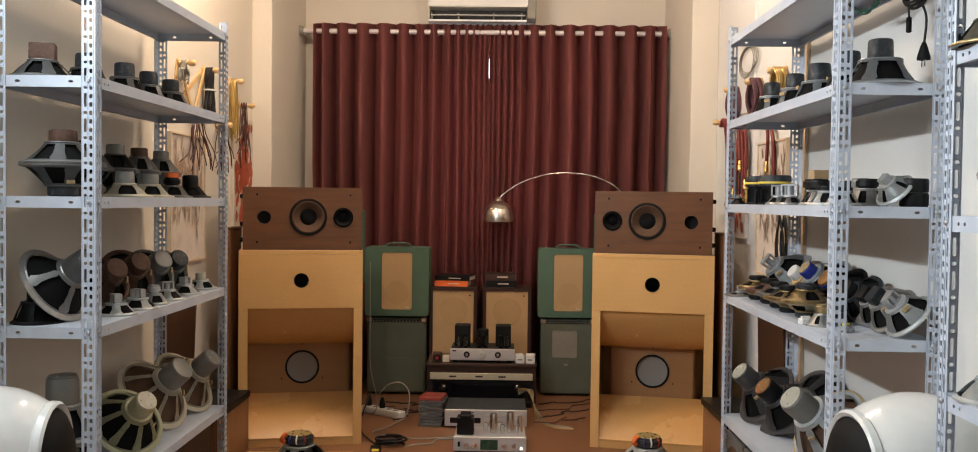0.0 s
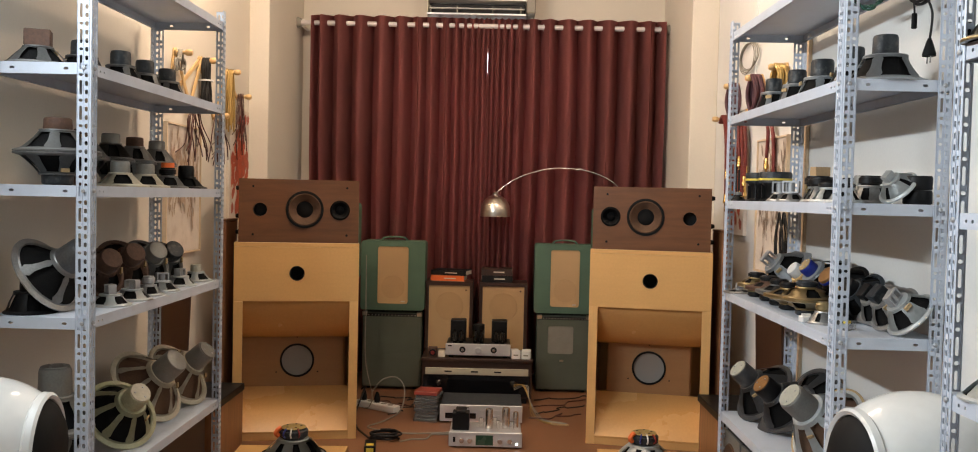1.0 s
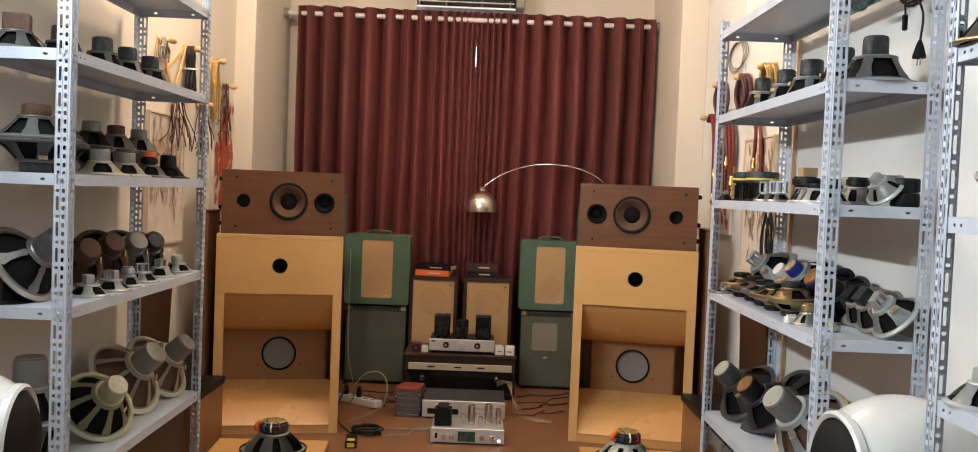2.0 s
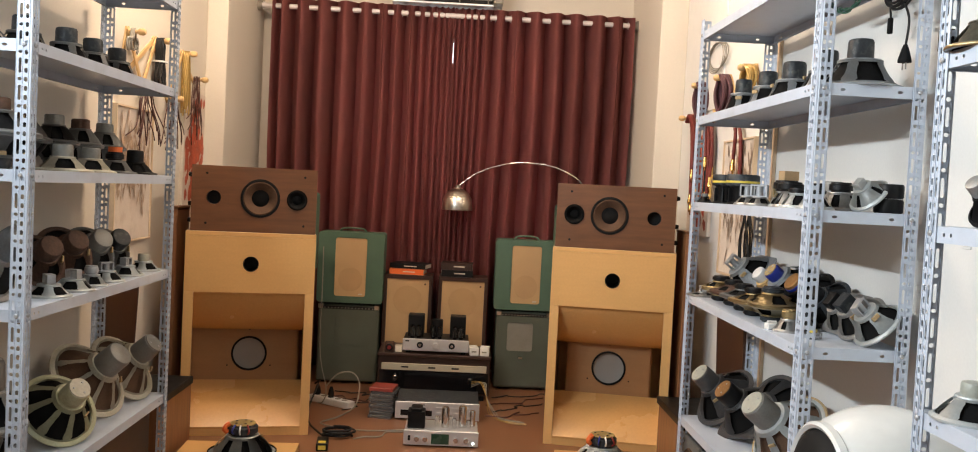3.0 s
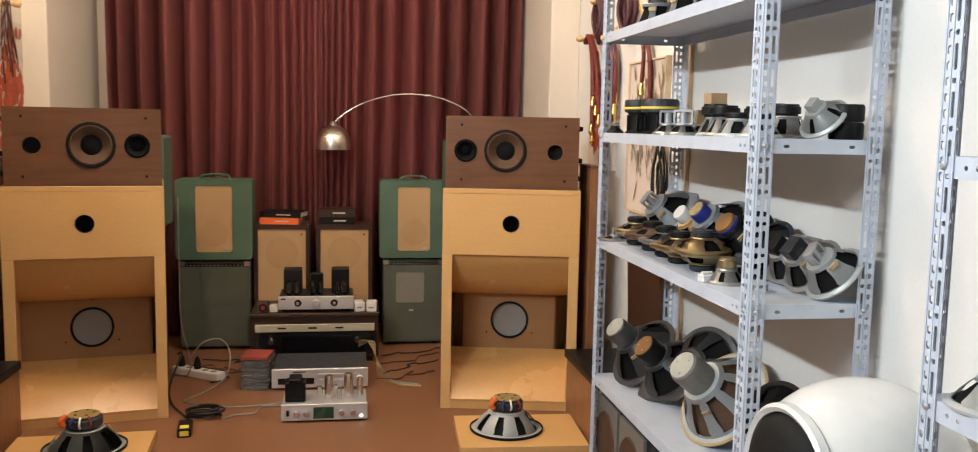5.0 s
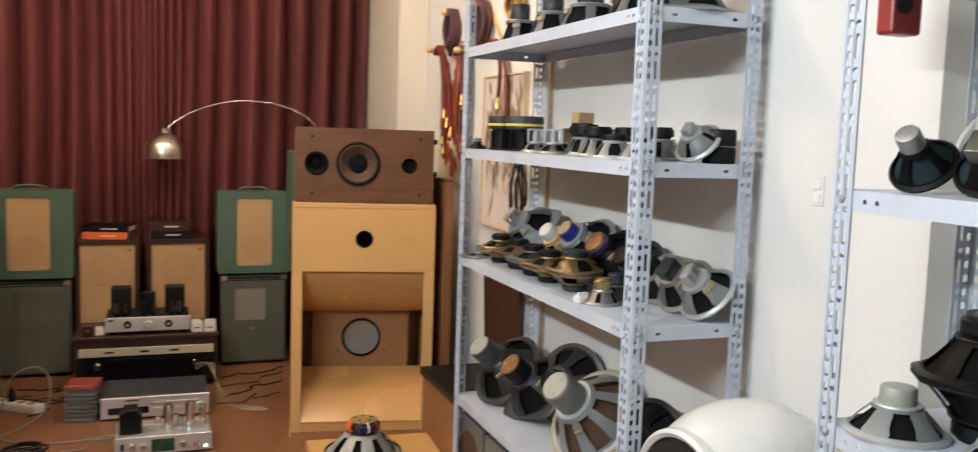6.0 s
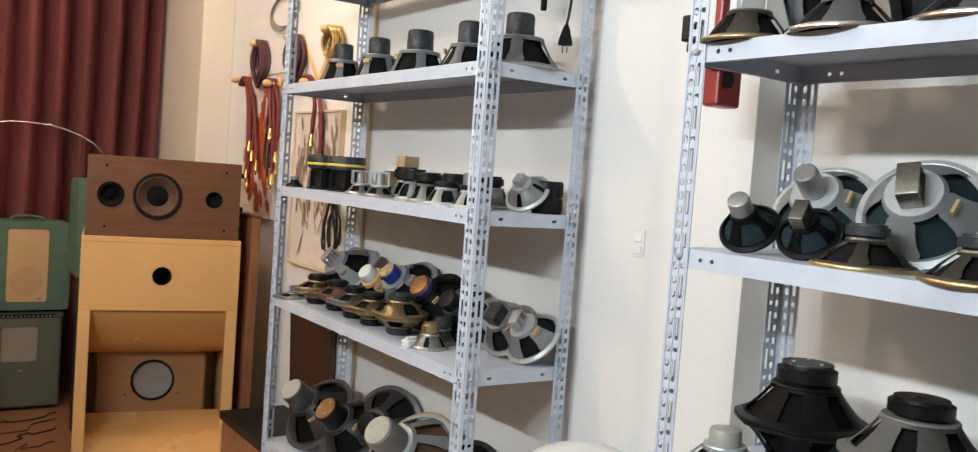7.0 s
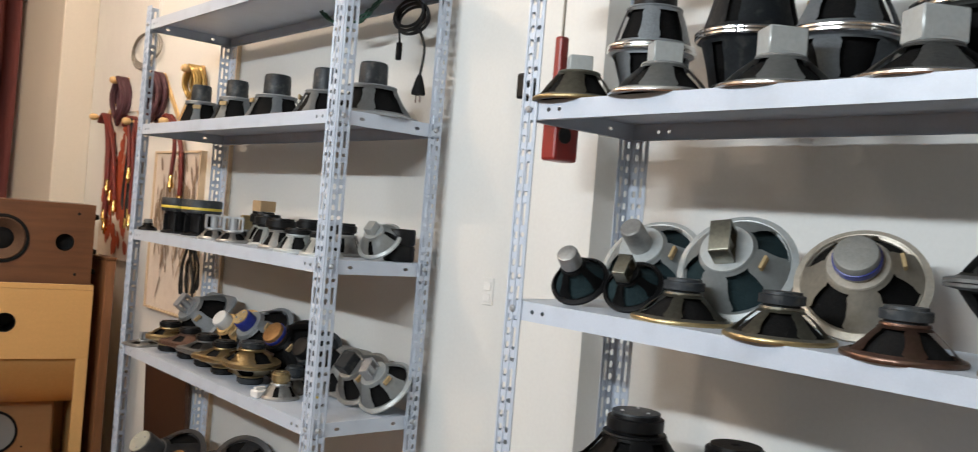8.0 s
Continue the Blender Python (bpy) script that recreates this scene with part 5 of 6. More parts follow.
for px, py, mg in ((-1.225, 3.49, "rust"), (-1.225, 3.7, "grey_can"), (-1.225, 3.91, "rust"), (-1.225, 4.13, "grey_can")):
    mated_pair("dark grey driver with round openings", px, py, S3, 0.08, 0.055, 0.035, hub=0.036, spokes=4, web=0.55, shape="square", frame_mat="alu_dark", style="can", mag=mg, mr=0.032, spin=15)
for px, py, r, fm, mg, st, mh in ((-1.085, 3.45, 0.082, "cream_paint", "grey_can", "can", 0.038), (-1.085, 3.66, 0.076, "cream_paint", "grey_can", "can", 0.036),
                                  (-1.09, 3.885, 0.07, "alu_dark", "black", "ring", 0.03), (-1.09, 4.085, 0.075, "black", "black", "can", 0.045)):
    driver("cream enamelled driver with a grey can, face down" if fm == "cream_paint" else "dark driver with a black magnet, face down", px, py, S3, r, 0.042, 0.036, 4, 0.42, "square", fm, style=st, mag=mg, mr=0.031, mh=mh, spin=4)
tagp = thing("orange_tag", "small orange cardboard tag on a magnet", "tag", pose(-1.09, 3.885, S3 + 0.0755))
part("card", cyl(0.024, 0, 0.018, 20), "orange", tagp)

driver("large silver five-spoke driver leaning on a shelf", -1.2, 3.205, S4, 0.128, 0.075, 0.045, 5, 0.2, frame_mat="alu", mag="gunmetal", mr=0.045, mh=0.07, az=352, tilt=56, spin=52)
driver("black driver lying behind a silver driver", -1.225, 3.16, S4, 0.075, 0.06, 0.045, 5, 0.5, frame_mat="black", mag="black", mr=0.03, mh=0.04)
for px, py, r, mg in ((-1.225, 3.6, 0.095, "rust"), (-1.225, 3.8, 0.105, "rust"), (-1.215, 3.99, 0.1, "grey_can"), (-1.215, 4.17, 0.092, "bell")):
    driver("rusty brown driver leaning at the back of a shelf", px, py, S4, r, 0.06, 0.044, 4, 0.5, frame_mat="rust" if mg == "rust" else "alu_dark", mag=mg, mr=0.04, mh=0.045, az=325, tilt=58)
for px, py, r, st in ((-1.075, 3.36, 0.06, "yoke"), (-1.07, 3.52, 0.062, "yoke"), (-1.07, 3.66, 0.05, "ring"), (-1.075, 3.8, 0.058, "yoke"), (-1.08, 4.0, 0.06, "yoke"), (-1.085, 4.2, 0.06, "can")):
    driver("small silver driver with a steel magnet, face down on a shelf", px, py, S4, r * 1.08, 0.034, r * 0.55, 4, 0.42, "oct", "silver_paint", style=st, mag="zinc" if st != "can" else "cream_paint", mr=0.022, mh=0.03, spin=py * 200)

mated_pair("grey driver with a tall magnet can", -1.17, 3.2, S5, 0.112, 0.1, 0.045, hub=0.055, spokes=6, web=0.4, shape="round", frame_mat="grey_can", style="can", mag="grey_can", mr=0.048, up_mh=0.085, cap="grey_can")
driver("yellow-green enamelled driver leaning on a shelf", -1.13, 3.57, S5, 0.13, 0.09, 0.048, 8, 0.3, frame_mat="pale_green", mag="pale_green", cap="cream_paint", mr=0.04, mh=0.06, az=325, tilt=52)
driver("large worn cream eight-spoke driver with a grey magnet", -1.18, 3.93, S5, 0.16, 0.09, 0.055, 8, 0.24, frame_mat="cream_paint", mag="grey_can", mr=0.05, mh=0.085, cone="cone_brown", az=345, tilt=50, spin=10)
driver("worn cream eight-spoke driver with a grey capped magnet", -1.155, 4.2, S5, 0.15, 0.09, 0.052, 8, 0.24, frame_mat="cream_paint", mag="grey_can", cap="grey_can", mr=0.045, mh=0.08, cone="cone_brown", az=348, tilt=50, gasket="pale_green")

# second rack on the right: upper row of face-down drivers, pairs behind
B4, B3, B2 = 0.8662, 1.2437, 1.5902
for px, py, r, fm, mr in ((1.155, 2.345, 0.076, "gold_zinc", 0.02), (1.16, 2.165, 0.085, "silver_paint", 0.024), (1.185, 1.975, 0.094, "silver_paint", 0.029), (1.195, 1.765, 0.1, "alu_dark", 0.032)):
    driver("grey conical driver with a silver box magnet, face down", px, py, B2, r, 0.05, 0.036, 4, 0.5, "round", "cone_grey" if fm == "silver_paint" else "dull_zinc" if fm == "gold_zinc" else fm, style="box", mag="silver_paint", mr=mr, mh=mr * 1.45, spin=-35, rim="gold_zinc" if fm == "gold_zinc" else "chrome")
mated_pair("dark grey driver with bright rims", 1.325, 2.33, B2, 0.08, 0.075, 0.04, hub=0.05, spokes=5, web=0.45, shape="round", frame_mat="grey_paint", spin=12, style="can", mag="black", mr=0.04, up_mh=0.05, rim="chrome")
mated_pair("black closed-back driver with bright rims", 1.33, 2.125, B2, 0.09, 0.092, 0.026, hub=0.06, spokes=4, web=0.8, shape="oct", frame_mat="bell", style="can", mag="black", mr=0.045, up_mh=0.04, rim="chrome")
mated_pair("dark grey driver with bright rims", 1.335, 1.96, B2, 0.09, 0.075, 0.03, hub=0.05, spokes=5, web=0.45, shape="round", frame_mat="grey_paint", spin=30, style="can", mag="black", mr=0.045, up_mh=0.05, rim="chrome")
mated_pair("grey driver with bright rims", 1.33, 1.755, B2, 0.098, 0.085, 0.035, hub=0.055, spokes=5, web=0.45, shape="round", frame_mat="cone_grey", spin=10, style="can", mag="silver_paint", mr=0.045, up_mh=0.05, rim="chrome")

driver("small black driver with a bright can magnet, leaning", 1.185, 2.33, B3, 0.052, 0.045, 0.02, 4, 0.3, frame_mat="black", mag="alu", mr=0.019, mh=0.03, cone="cone_teal", az=196, tilt=50)
driver("grey four-spoke driver with a bright can magnet, leaning", 1.32, 2.285, B3, 0.095, 0.055, 0.04, 4, 0.5, frame_mat="silver_paint", mag="alu", mr=0.021, mh=0.055, cone="cone_teal", az=192, tilt=55, spin=20)
driver("small black driver with a brass yoke magnet, leaning", 1.205, 2.228, B3, 0.052, 0.035, 0.02, 4, 0.3, frame_mat="black", style="yoke", mag="dull_zinc", mr=0.02, mh=0.028, cone="cone_teal", az=195, tilt=52)
driver("bright silver driver with a bronze yoke magnet, leaning", 1.315, 2.105, B3, 0.1, 0.062, 0.042, 4, 0.5, frame_mat="silver_paint", style="yoke", mag="dull_zinc", mr=0.029, mh=0.042, cone="cone_teal", az=194, tilt=60, spin=10)
driver("worn silver driver with a blue-banded magnet, leaning", 1.33, 1.9, B3, 0.097, 0.055, 0.043, 4, 0.48, frame_mat="tan_silver", mag="grey_can", band="blue", mr=0.033, mh=0.03, az=198, tilt=57, spin=38)
for px, py, r, fm in ((1.19, 2.115, 0.078, "gold_zinc"), (1.165, 1.93, 0.076, "gold_zinc"), (1.168, 1.76, 0.074, "rust"), (1.165, 1.59, 0.075, "gold_zinc")):
    driver("yellow zinc driver with a dark ring magnet, face down" if fm != "rust" else "coppery driver with a dark ring magnet, face down", px, py, B3, r, 0.042, 0.03, 5, 0.34, "round", "dull_zinc" if fm == "gold_zinc" else "bronze", style="ring", mag="bell", mr=0.032, mh=0.022, spin=py * 170, rim="gold_zinc" if fm == "gold_zinc" else "bronze")
mated_pair("grey square driver", 1.315, 1.665, B3, 0.1, 0.068, 0.03, hub=0.04, spokes=4, web=0.5, shape="square", frame_mat="alu_dark", style="box", mag="rust", mr=0.03, spin=10)

mated_pair("large black driver with a thick ring magnet", 1.285, 2.265, B4, 0.112, 0.06, 0.034, hub=0.055, spokes=6, web=0.62, shape="oct", frame_mat="black", style="ring", mag="black", mr=0.05, cap="bell", spin=10)
mated_pair("grey driver with a black ring magnet", 1.285, 2.06, B4, 0.112, 0.06, 0.03, hub=0.055, spokes=6, web=0.6, shape="oct", frame_mat="grey_can", style="ring", mag="black", mr=0.048, spin=5)
driver("silver-grey driver with a pale can, face down on a shelf", 1.175, 2.335, B4, 0.08, 0.045, 0.036, 5, 0.5, frame_mat="silver_paint", mag="cap_pale", mr=0.028, mh=0.028)
driver("silver-grey driver with a pale can, face down on a shelf", 1.175, 2.14, B4, 0.075, 0.045, 0.036, 5, 0.5, frame_mat="silver_paint", mag="cap_pale", mr=0.028, mh=0.026)
driver("grey driver lying face down on a shelf", 1.2, 1.75, B4, 0.09, 0.06, 0.04, 5, 0.5, frame_mat="alu_dark", mag="bell", mr=0.036, mh=0.04)

# bare drivers on the plywood boards
for px, py in ((0.857, 4.7), (-0.772, 4.645)):
    d = driver("silver bare driver with a tan-topped magnet on a board", px, py, 0.0352, 0.147, 0.08, 0.07, 8, 0.6, frame_mat="silver_paint", style="ring", mag="bell", cap="wire_coil", mr=0.066, mh=0.05, gasket=None, spin=11, group="drivers on boards")
    part("foam_gasket", lathe([(0.13, 0.0), (0.15, 0.0), (0.152, 0.01), (0.146, 0.0105)], 44), "rubber", d, "black foam rim", smooth=True)
    for k, (a, mt) in enumerate(((200, "orange"), (238, "blue"), (262, "white_plastic"), (290, "red"))):
        ca, sa = math.cos(radians(a)), math.sin(radians(a))
        part("lead_wire", tube([(0.07 * ca, 0.07 * sa, 0.1), (0.083 * ca, 0.083 * sa, 0.113), (0.075 * ca, 0.075 * sa, 0.128), (0.06 * ca, 0.06 * sa, 0.138)], 0.004 if k else 0.011), mt, d, smooth=True)
    for k in range(5):
        part("dark_hole", cyl(0.006, 0, 0.0008, 10, m=pose(0.035 * math.cos(k * 1.26), 0.035 * math.sin(k * 1.26), 0.1385)), "black", d)


# ---------------------------------------------------------------- round white loudspeakers between the racks
def round_speaker(x, y, z, r, az, label):
    s = thing("round_loudspeaker", label, "loudspeaker", pose(x, y, 0, 0, 0, az), "round white loudspeakers")
    m = pose(0, 0, z, 0, 90, 0)
    prof = []
    for i in range(25):
        t = math.pi * i / 24 * 0.72
        prof.append((r * math.sin(t) * 1.0, -r * math.cos(t) * 1.12))
    z1 = prof[-1][1]
    r1 = prof[-1][0]
    prof += [(r1 * 0.985, z1 + 0.004), (r1 * 1.02, z1 + 0.01), (r1 * 1.01, z1 + 0.026), (r1 * 0.96, z1 + 0.032), (r1 * 0.9, z1 + 0.026), (r1 * 0.88, z1 + 0.0)]
    part("shell", lathe(prof, 48, m), "white_gloss", s, smooth=True)
    part("grille", lathe([(r1 * 0.9, z1 + 0.018), (r1 * 0.82, z1 + 0.034), (r1 * 0.6, z1 + 0.052), (r1 * 0.3, z1 + 0.062), (0, z1 + 0.065)], 44, m), "rubber", s, "black domed grille", smooth=True)
    part("stem", cyl(0.03, 0.025, z - r * 0.98, 24), "white_gloss", s, smooth=True)
    part("foot_plate", cyl(0.14, 0, 0.0255, 40, 0.006), "white_gloss", s, smooth=True)
    return s


round_speaker(1.195, 2.72, 0.605, 0.195, 184, "round white enamelled loudspeaker with a black grille on a stem")
round_speaker(-1.135, 2.74, 0.585, 0.19, 10, "round white enamelled loudspeaker with a black grille on a stem")


# ---------------------------------------------------------------- cabinets beyond the racks
for sx, x0, x1 in ((1, 1.268, 1.305), (-1, -1.25, -1.208)):
    # upright slab that fills the brown strip between horn cabinet and rack
    c = thing("tall_wooden_board", "tall narrow brown slab beside a plywood horn cabinet", "board", group="tall brown boards")
    part("slab", box(x0, x1, 5.0, 5.2, 0, 1.1, 0.003), "walnut_z", c)
    part("top_edge", box(x0 - 0.002, x1 + 0.002, 4.998, 5.202, 1.1005, 1.112, 0.002), "walnut", c)
    c = thing("low_brown_cabinet", "low brown cabinet with a black top against the wall", "cabinet", group="low brown cabinets")
    a, b = (1.165, 1.43) if sx > 0 else (-1.35, -1.09)
    part("cabinet_body", box(a, b, 4.45, 4.93, 0, 0.27, 0.003), "walnut_z", c)
    part("top_panel", box(a - 0.01, b + 0.005, 4.44, 4.94, 0.2705, 0.305, 0.003), "black", c, "black top")
    c = thing("leaning_board", "dark brown board leaning against the wall behind the shelving", "board", group="leaning boards")
    x = 1.41 if sx > 0 else -1.335
    part("board", box(-0.01, 0.01, -0.2, 0.2, 0, 0.5, 0.002), "dark_wood", c, m=pose(x, 4.6, 0.306, -7, 0, 0))

for py in (3.92, 4.2):
    c = thing("grey_loudspeaker_box", "dark grey loudspeaker box with a brown cone under a rack", "loudspeaker", pose(1.13, py, 0), "grey boxes under the rack")
    part("cabinet_body", box(0.012, 0.27, -0.13, 0.13, 0, 0.3, 0.004), "bell", c)
    part("front_panel", box(0, 0.0115, -0.128, 0.128, 0.002, 0.298, 0.002), "grey_can", c)
    part("cone", lathe([(0.11, 0), (0.105, 0.006), (0.095, 0.002), (0.04, 0.001), (0, 0.004)], 36, pose(0, 0, 0.15, 0, -90, 0)), "cone_brown", c, "brown paper cone", smooth=True)
c = thing("brown_box", "dark brown wooden box on the floor under a rack", "box", pose(-1.3, 3.6, 0))
part("body", box(0, 0.26, 0, 0.6, 0, 0.32, 0.003), "dark_wood", c)


# ---------------------------------------------------------------- wall: pegs, cables, pictures
def peg_rack(x, sg, nodes_top, nodes_low, label):
    p = thing("peg_rack", label, "peg rack")
    n = 0
    for i, (ya, za) in enumerate(nodes_top):
        for j, (yb, zb) in enumerate(nodes_low):
            if abs(ya - yb) > 0.42:
                continue
            d = Vector((0, yb - ya, zb - za))
            off = x + sg * (0.014 if n % 2 else 0.004)
            a = math.degrees(math.atan2(d.z, d.y))
            sl = box(-0.02, d.length + 0.02, -0.012, 0.012, -0.004, 0.004, 0.002)
            part("slat", sl, "peg_wood", p, m=Matrix.Translation((off, ya, za)) @ pose(0, 0, 0, a, 0, 0) @ Matrix(((0, 0, 1, 0), (1, 0, 0, 0), (0, 1, 0, 0), (0, 0, 0, 1))))
            n += 1
    for ya, za in nodes_top + nodes_low:
        part("peg", lathe([(0.009, 0), (0.009, 0.055), (0.015, 0.062), (0.016, 0.08), (0.01, 0.09), (0, 0.092)], 14, pose(x, ya, za, 0, 90 * sg, 0)), "peg_wood", p, smooth=True)
    return p


RT, RL = [(4.6, 1.865), (4.98, 1.865), (5.4, 1.875)], [(4.5, 1.67), (4.78, 1.67), (5.2, 1.685), (5.64, 1.72)]
LT, LL = [(4.67, 1.885), (5.02, 1.9), (5.44, 1.9)], [(4.6, 1.66), (4.86, 1.66), (5.24, 1.645), (5.66, 1.79)]
peg_rack(1.44, -1, RT, RL, "expanding pine peg rack on the wall hung with cables")
peg_rack(-1.36, 1, LT, LL, "expanding pine peg rack on the wall hung with cables")

rnd = random.Random(4)


def hung_bundle(x, y, z, drop, width, count, material, tips, label, sg, tied=False, rad=0.0042, flare=0.0):
    """Wires folded over a peg; flare spreads and curls their free ends."""
    b = thing("cable_bundle", label, "cable", group="hung cables")
    for i in range(count):
        w = width * rnd.uniform(0.6, 1.1)
        dz = drop * rnd.uniform(0.7 if flare else 0.85, 1.05)
        xo = x + sg * rnd.uniform(0.02, 0.055)
        pts = []
        for side in (-1, 1):
            sway, lean = rnd.uniform(-0.5, 1.0) * flare, rnd.uniform(-0.02, 0.02)
            tail = dz * rnd.uniform(0.8, 1.0)
            pinch = 0.35 if tied else 1.0
            leg = [(xo, y + side * w * 0.45, z - 0.03), (xo, y + side * w * pinch, z - tail * 0.4), (xo + sg * 0.3 * abs(sway) * 0.3, y + side * (w * 1.1 + sway * 0.4) + lean, z - tail * 0.75), (xo, y + side * (w * 0.9 + sway) + lean, z - tail * (1.0 if sway < flare * 0.6 else 0.93))]
            pts = leg[::-1] + [(xo, y, z + 0.012)] if side < 0 else pts + leg
        cable = part("cable", tube(pts, rad), material, b, smooth=True)
        if tips:
            part("plug_tip", cyl(0.0065, 0, 0.045, 8, m=pose(pts[0][0], pts[0][1], pts[0][2] - 0.04)), tips, cable, "gold plug tip")
    if tied:
        part("cable_tie", lathe([(0.034, -0.004), (0.037, -0.004), (0.037, 0.004), (0.034, 0.004)], 16, pose(x + sg * 0.038, y, z - 0.1), close=True), "white_plastic", b, "white cable tie")
    return b


def hung_loop(x, y, z, drop, width, count, rad, material, label, sg):
    """Thick cable wound in closed loops over a peg."""
    b = thing("cable_loop", label, "cable", group="hung cables")
    for i in range(count):
        w, h = width * rnd.uniform(0.85, 1.1), drop * rnd.uniform(0.88, 1.08)
        xo, skew = x + sg * (0.02 + 0.05 * i / count), rnd.uniform(-0.012, 0.012)
        ring = [(xo + 0.004 * math.sin(3 * a), y + w * math.sin(a) + skew * (1 - math.cos(a)), z + 0.014 - h * (1 - math.cos(a)) / 2) for a in [2 * math.pi * k / 14 for k in range(15)]]
        part("cable", tube(ring, rad, seg=8), material, b, smooth=True)
    return b


def plug_tail(x, y, z, sg, material, label, lines):
    """Stiff braided leads that bend over a peg and end in gilt plugs."""
    b = thing("plug_lead", label, "cable", group="hung cables")
    for run, drop, sway in lines:
        xo = x + sg * rnd.uniform(0.02, 0.06)
        cable = part("cable", tube([(xo, y + 0.05, z - 0.02), (xo, y, z + 0.014), (xo, y - run * 0.45, z - drop * 0.12), (xo, y - run * 0.85, z - drop * 0.45), (xo, y - run + sway, z - drop)], 0.0085, seg=8), material, b, smooth=True)
        tip = lathe([(0.006, 0.0), (0.0095, -0.004), (0.0095, -0.03), (0.0125, -0.034), (0.0125, -0.052), (0.006, -0.056), (0.004, -0.07), (0, -0.072)], 10, pose(xo, y - run + sway, z - drop))
        part("plug_tip", tip, "gilt", cable, "gold plug tip", smooth=True)
    return b


hung_loop(1.44, 5.4, 1.875, 0.2, 0.06, 5, 0.0085, "cable_plum", "thick plum-coloured braided cable looped over a peg", -1)
hung_loop(1.44, 4.98, 1.865, 0.19, 0.06, 5, 0.0085, "cable_plum", "thick plum-coloured braided cable looped over a peg", -1)
hung_loop(1.44, 4.6, 1.865, 0.12, 0.05, 6, 0.0065, "cable_gold", "golden cable coil hung on a peg", -1)
plug_tail(1.44, 5.6, 1.72, -1, "cable_red", "dark red braided leads with gilt plugs hung on a peg", [(0.1 + 0.035 * (k % 4), 0.24 + 0.045 * k, 0.03 * (k % 3 - 1)) for k in range(6)])
plug_tail(1.44, 5.22, 1.69, -1, "cable_red", "dark red braided leads with gilt plugs hung on a peg", [(0.04 + 0.03 * (k % 3), 0.2 + 0.05 * k, 0.02 * (k % 3 - 1)) for k in range(5)])
plug_tail(1.44, 4.82, 1.685, -1, "cable_red", "dark red braided lead arching down to gilt plugs", [(0.15, 0.27, 0.0), (0.17, 0.3, 0.01), (0.13, 0.22, 0.03)])
hung_bundle(1.44, 5.2, 1.685, 0.5, 0.03, 3, "cable_black", "gilt", "black cables hung on a peg", -1)
hung_bundle(-1.36, 5.02, 1.9, 0.27, 0.035, 14, "cable_black", None, "bundle of black cable tied and hung on a peg", 1, True)
hung_bundle(-1.36, 4.67, 1.885, 0.1, 0.05, 7, "cable_grey", None, "grey-green and black wire coil hung on a peg", 1)
hung_bundle(-1.36, 5.44, 1.9, 0.34, 0.03, 7, "cable_gold", None, "golden cable hung on a peg", 1)
hung_bundle(-1.36, 4.86, 1.66, 0.3, 0.07, 8, "cable_brown", None, "thin dark red cables hung loosely on pegs", 1, rad=0.0026, flare=0.16)
hung_bundle(-1.36, 5.24, 1.645, 0.28, 0.06, 7, "cable_brown", None, "thin dark cables hung loosely on pegs", 1, rad=0.0026, flare=0.12)
hung_bundle(-1.36, 5.62, 1.79, 0.35, 0.05, 5, "cable_brown", None, "thin dark cables hung on a peg", 1, rad=0.0026, flare=0.1)
hung_bundle(1.44, 4.5, 1.2, 0.22, 0.05, 5, "cable_black", None, "black cable loop hung against a picture", -1)
wl = thing("wire_loop", "pale grey loop of wire hanging on the wall", "wire loop")
for k in range(4):
    ring = [(1.425 - 0.004 * k, 5.18 + (0.160 - 0.008 * k) * math.sin(a) + 0.006 * k, 2.071 - (0.065 + 0.004 * k) * (1 - math.cos(a))) for a in [2 * math.pi * i / 16 for i in range(17)]]
    part("wire", tube(ring, 0.0024), "cable_grey", wl, smooth=True)


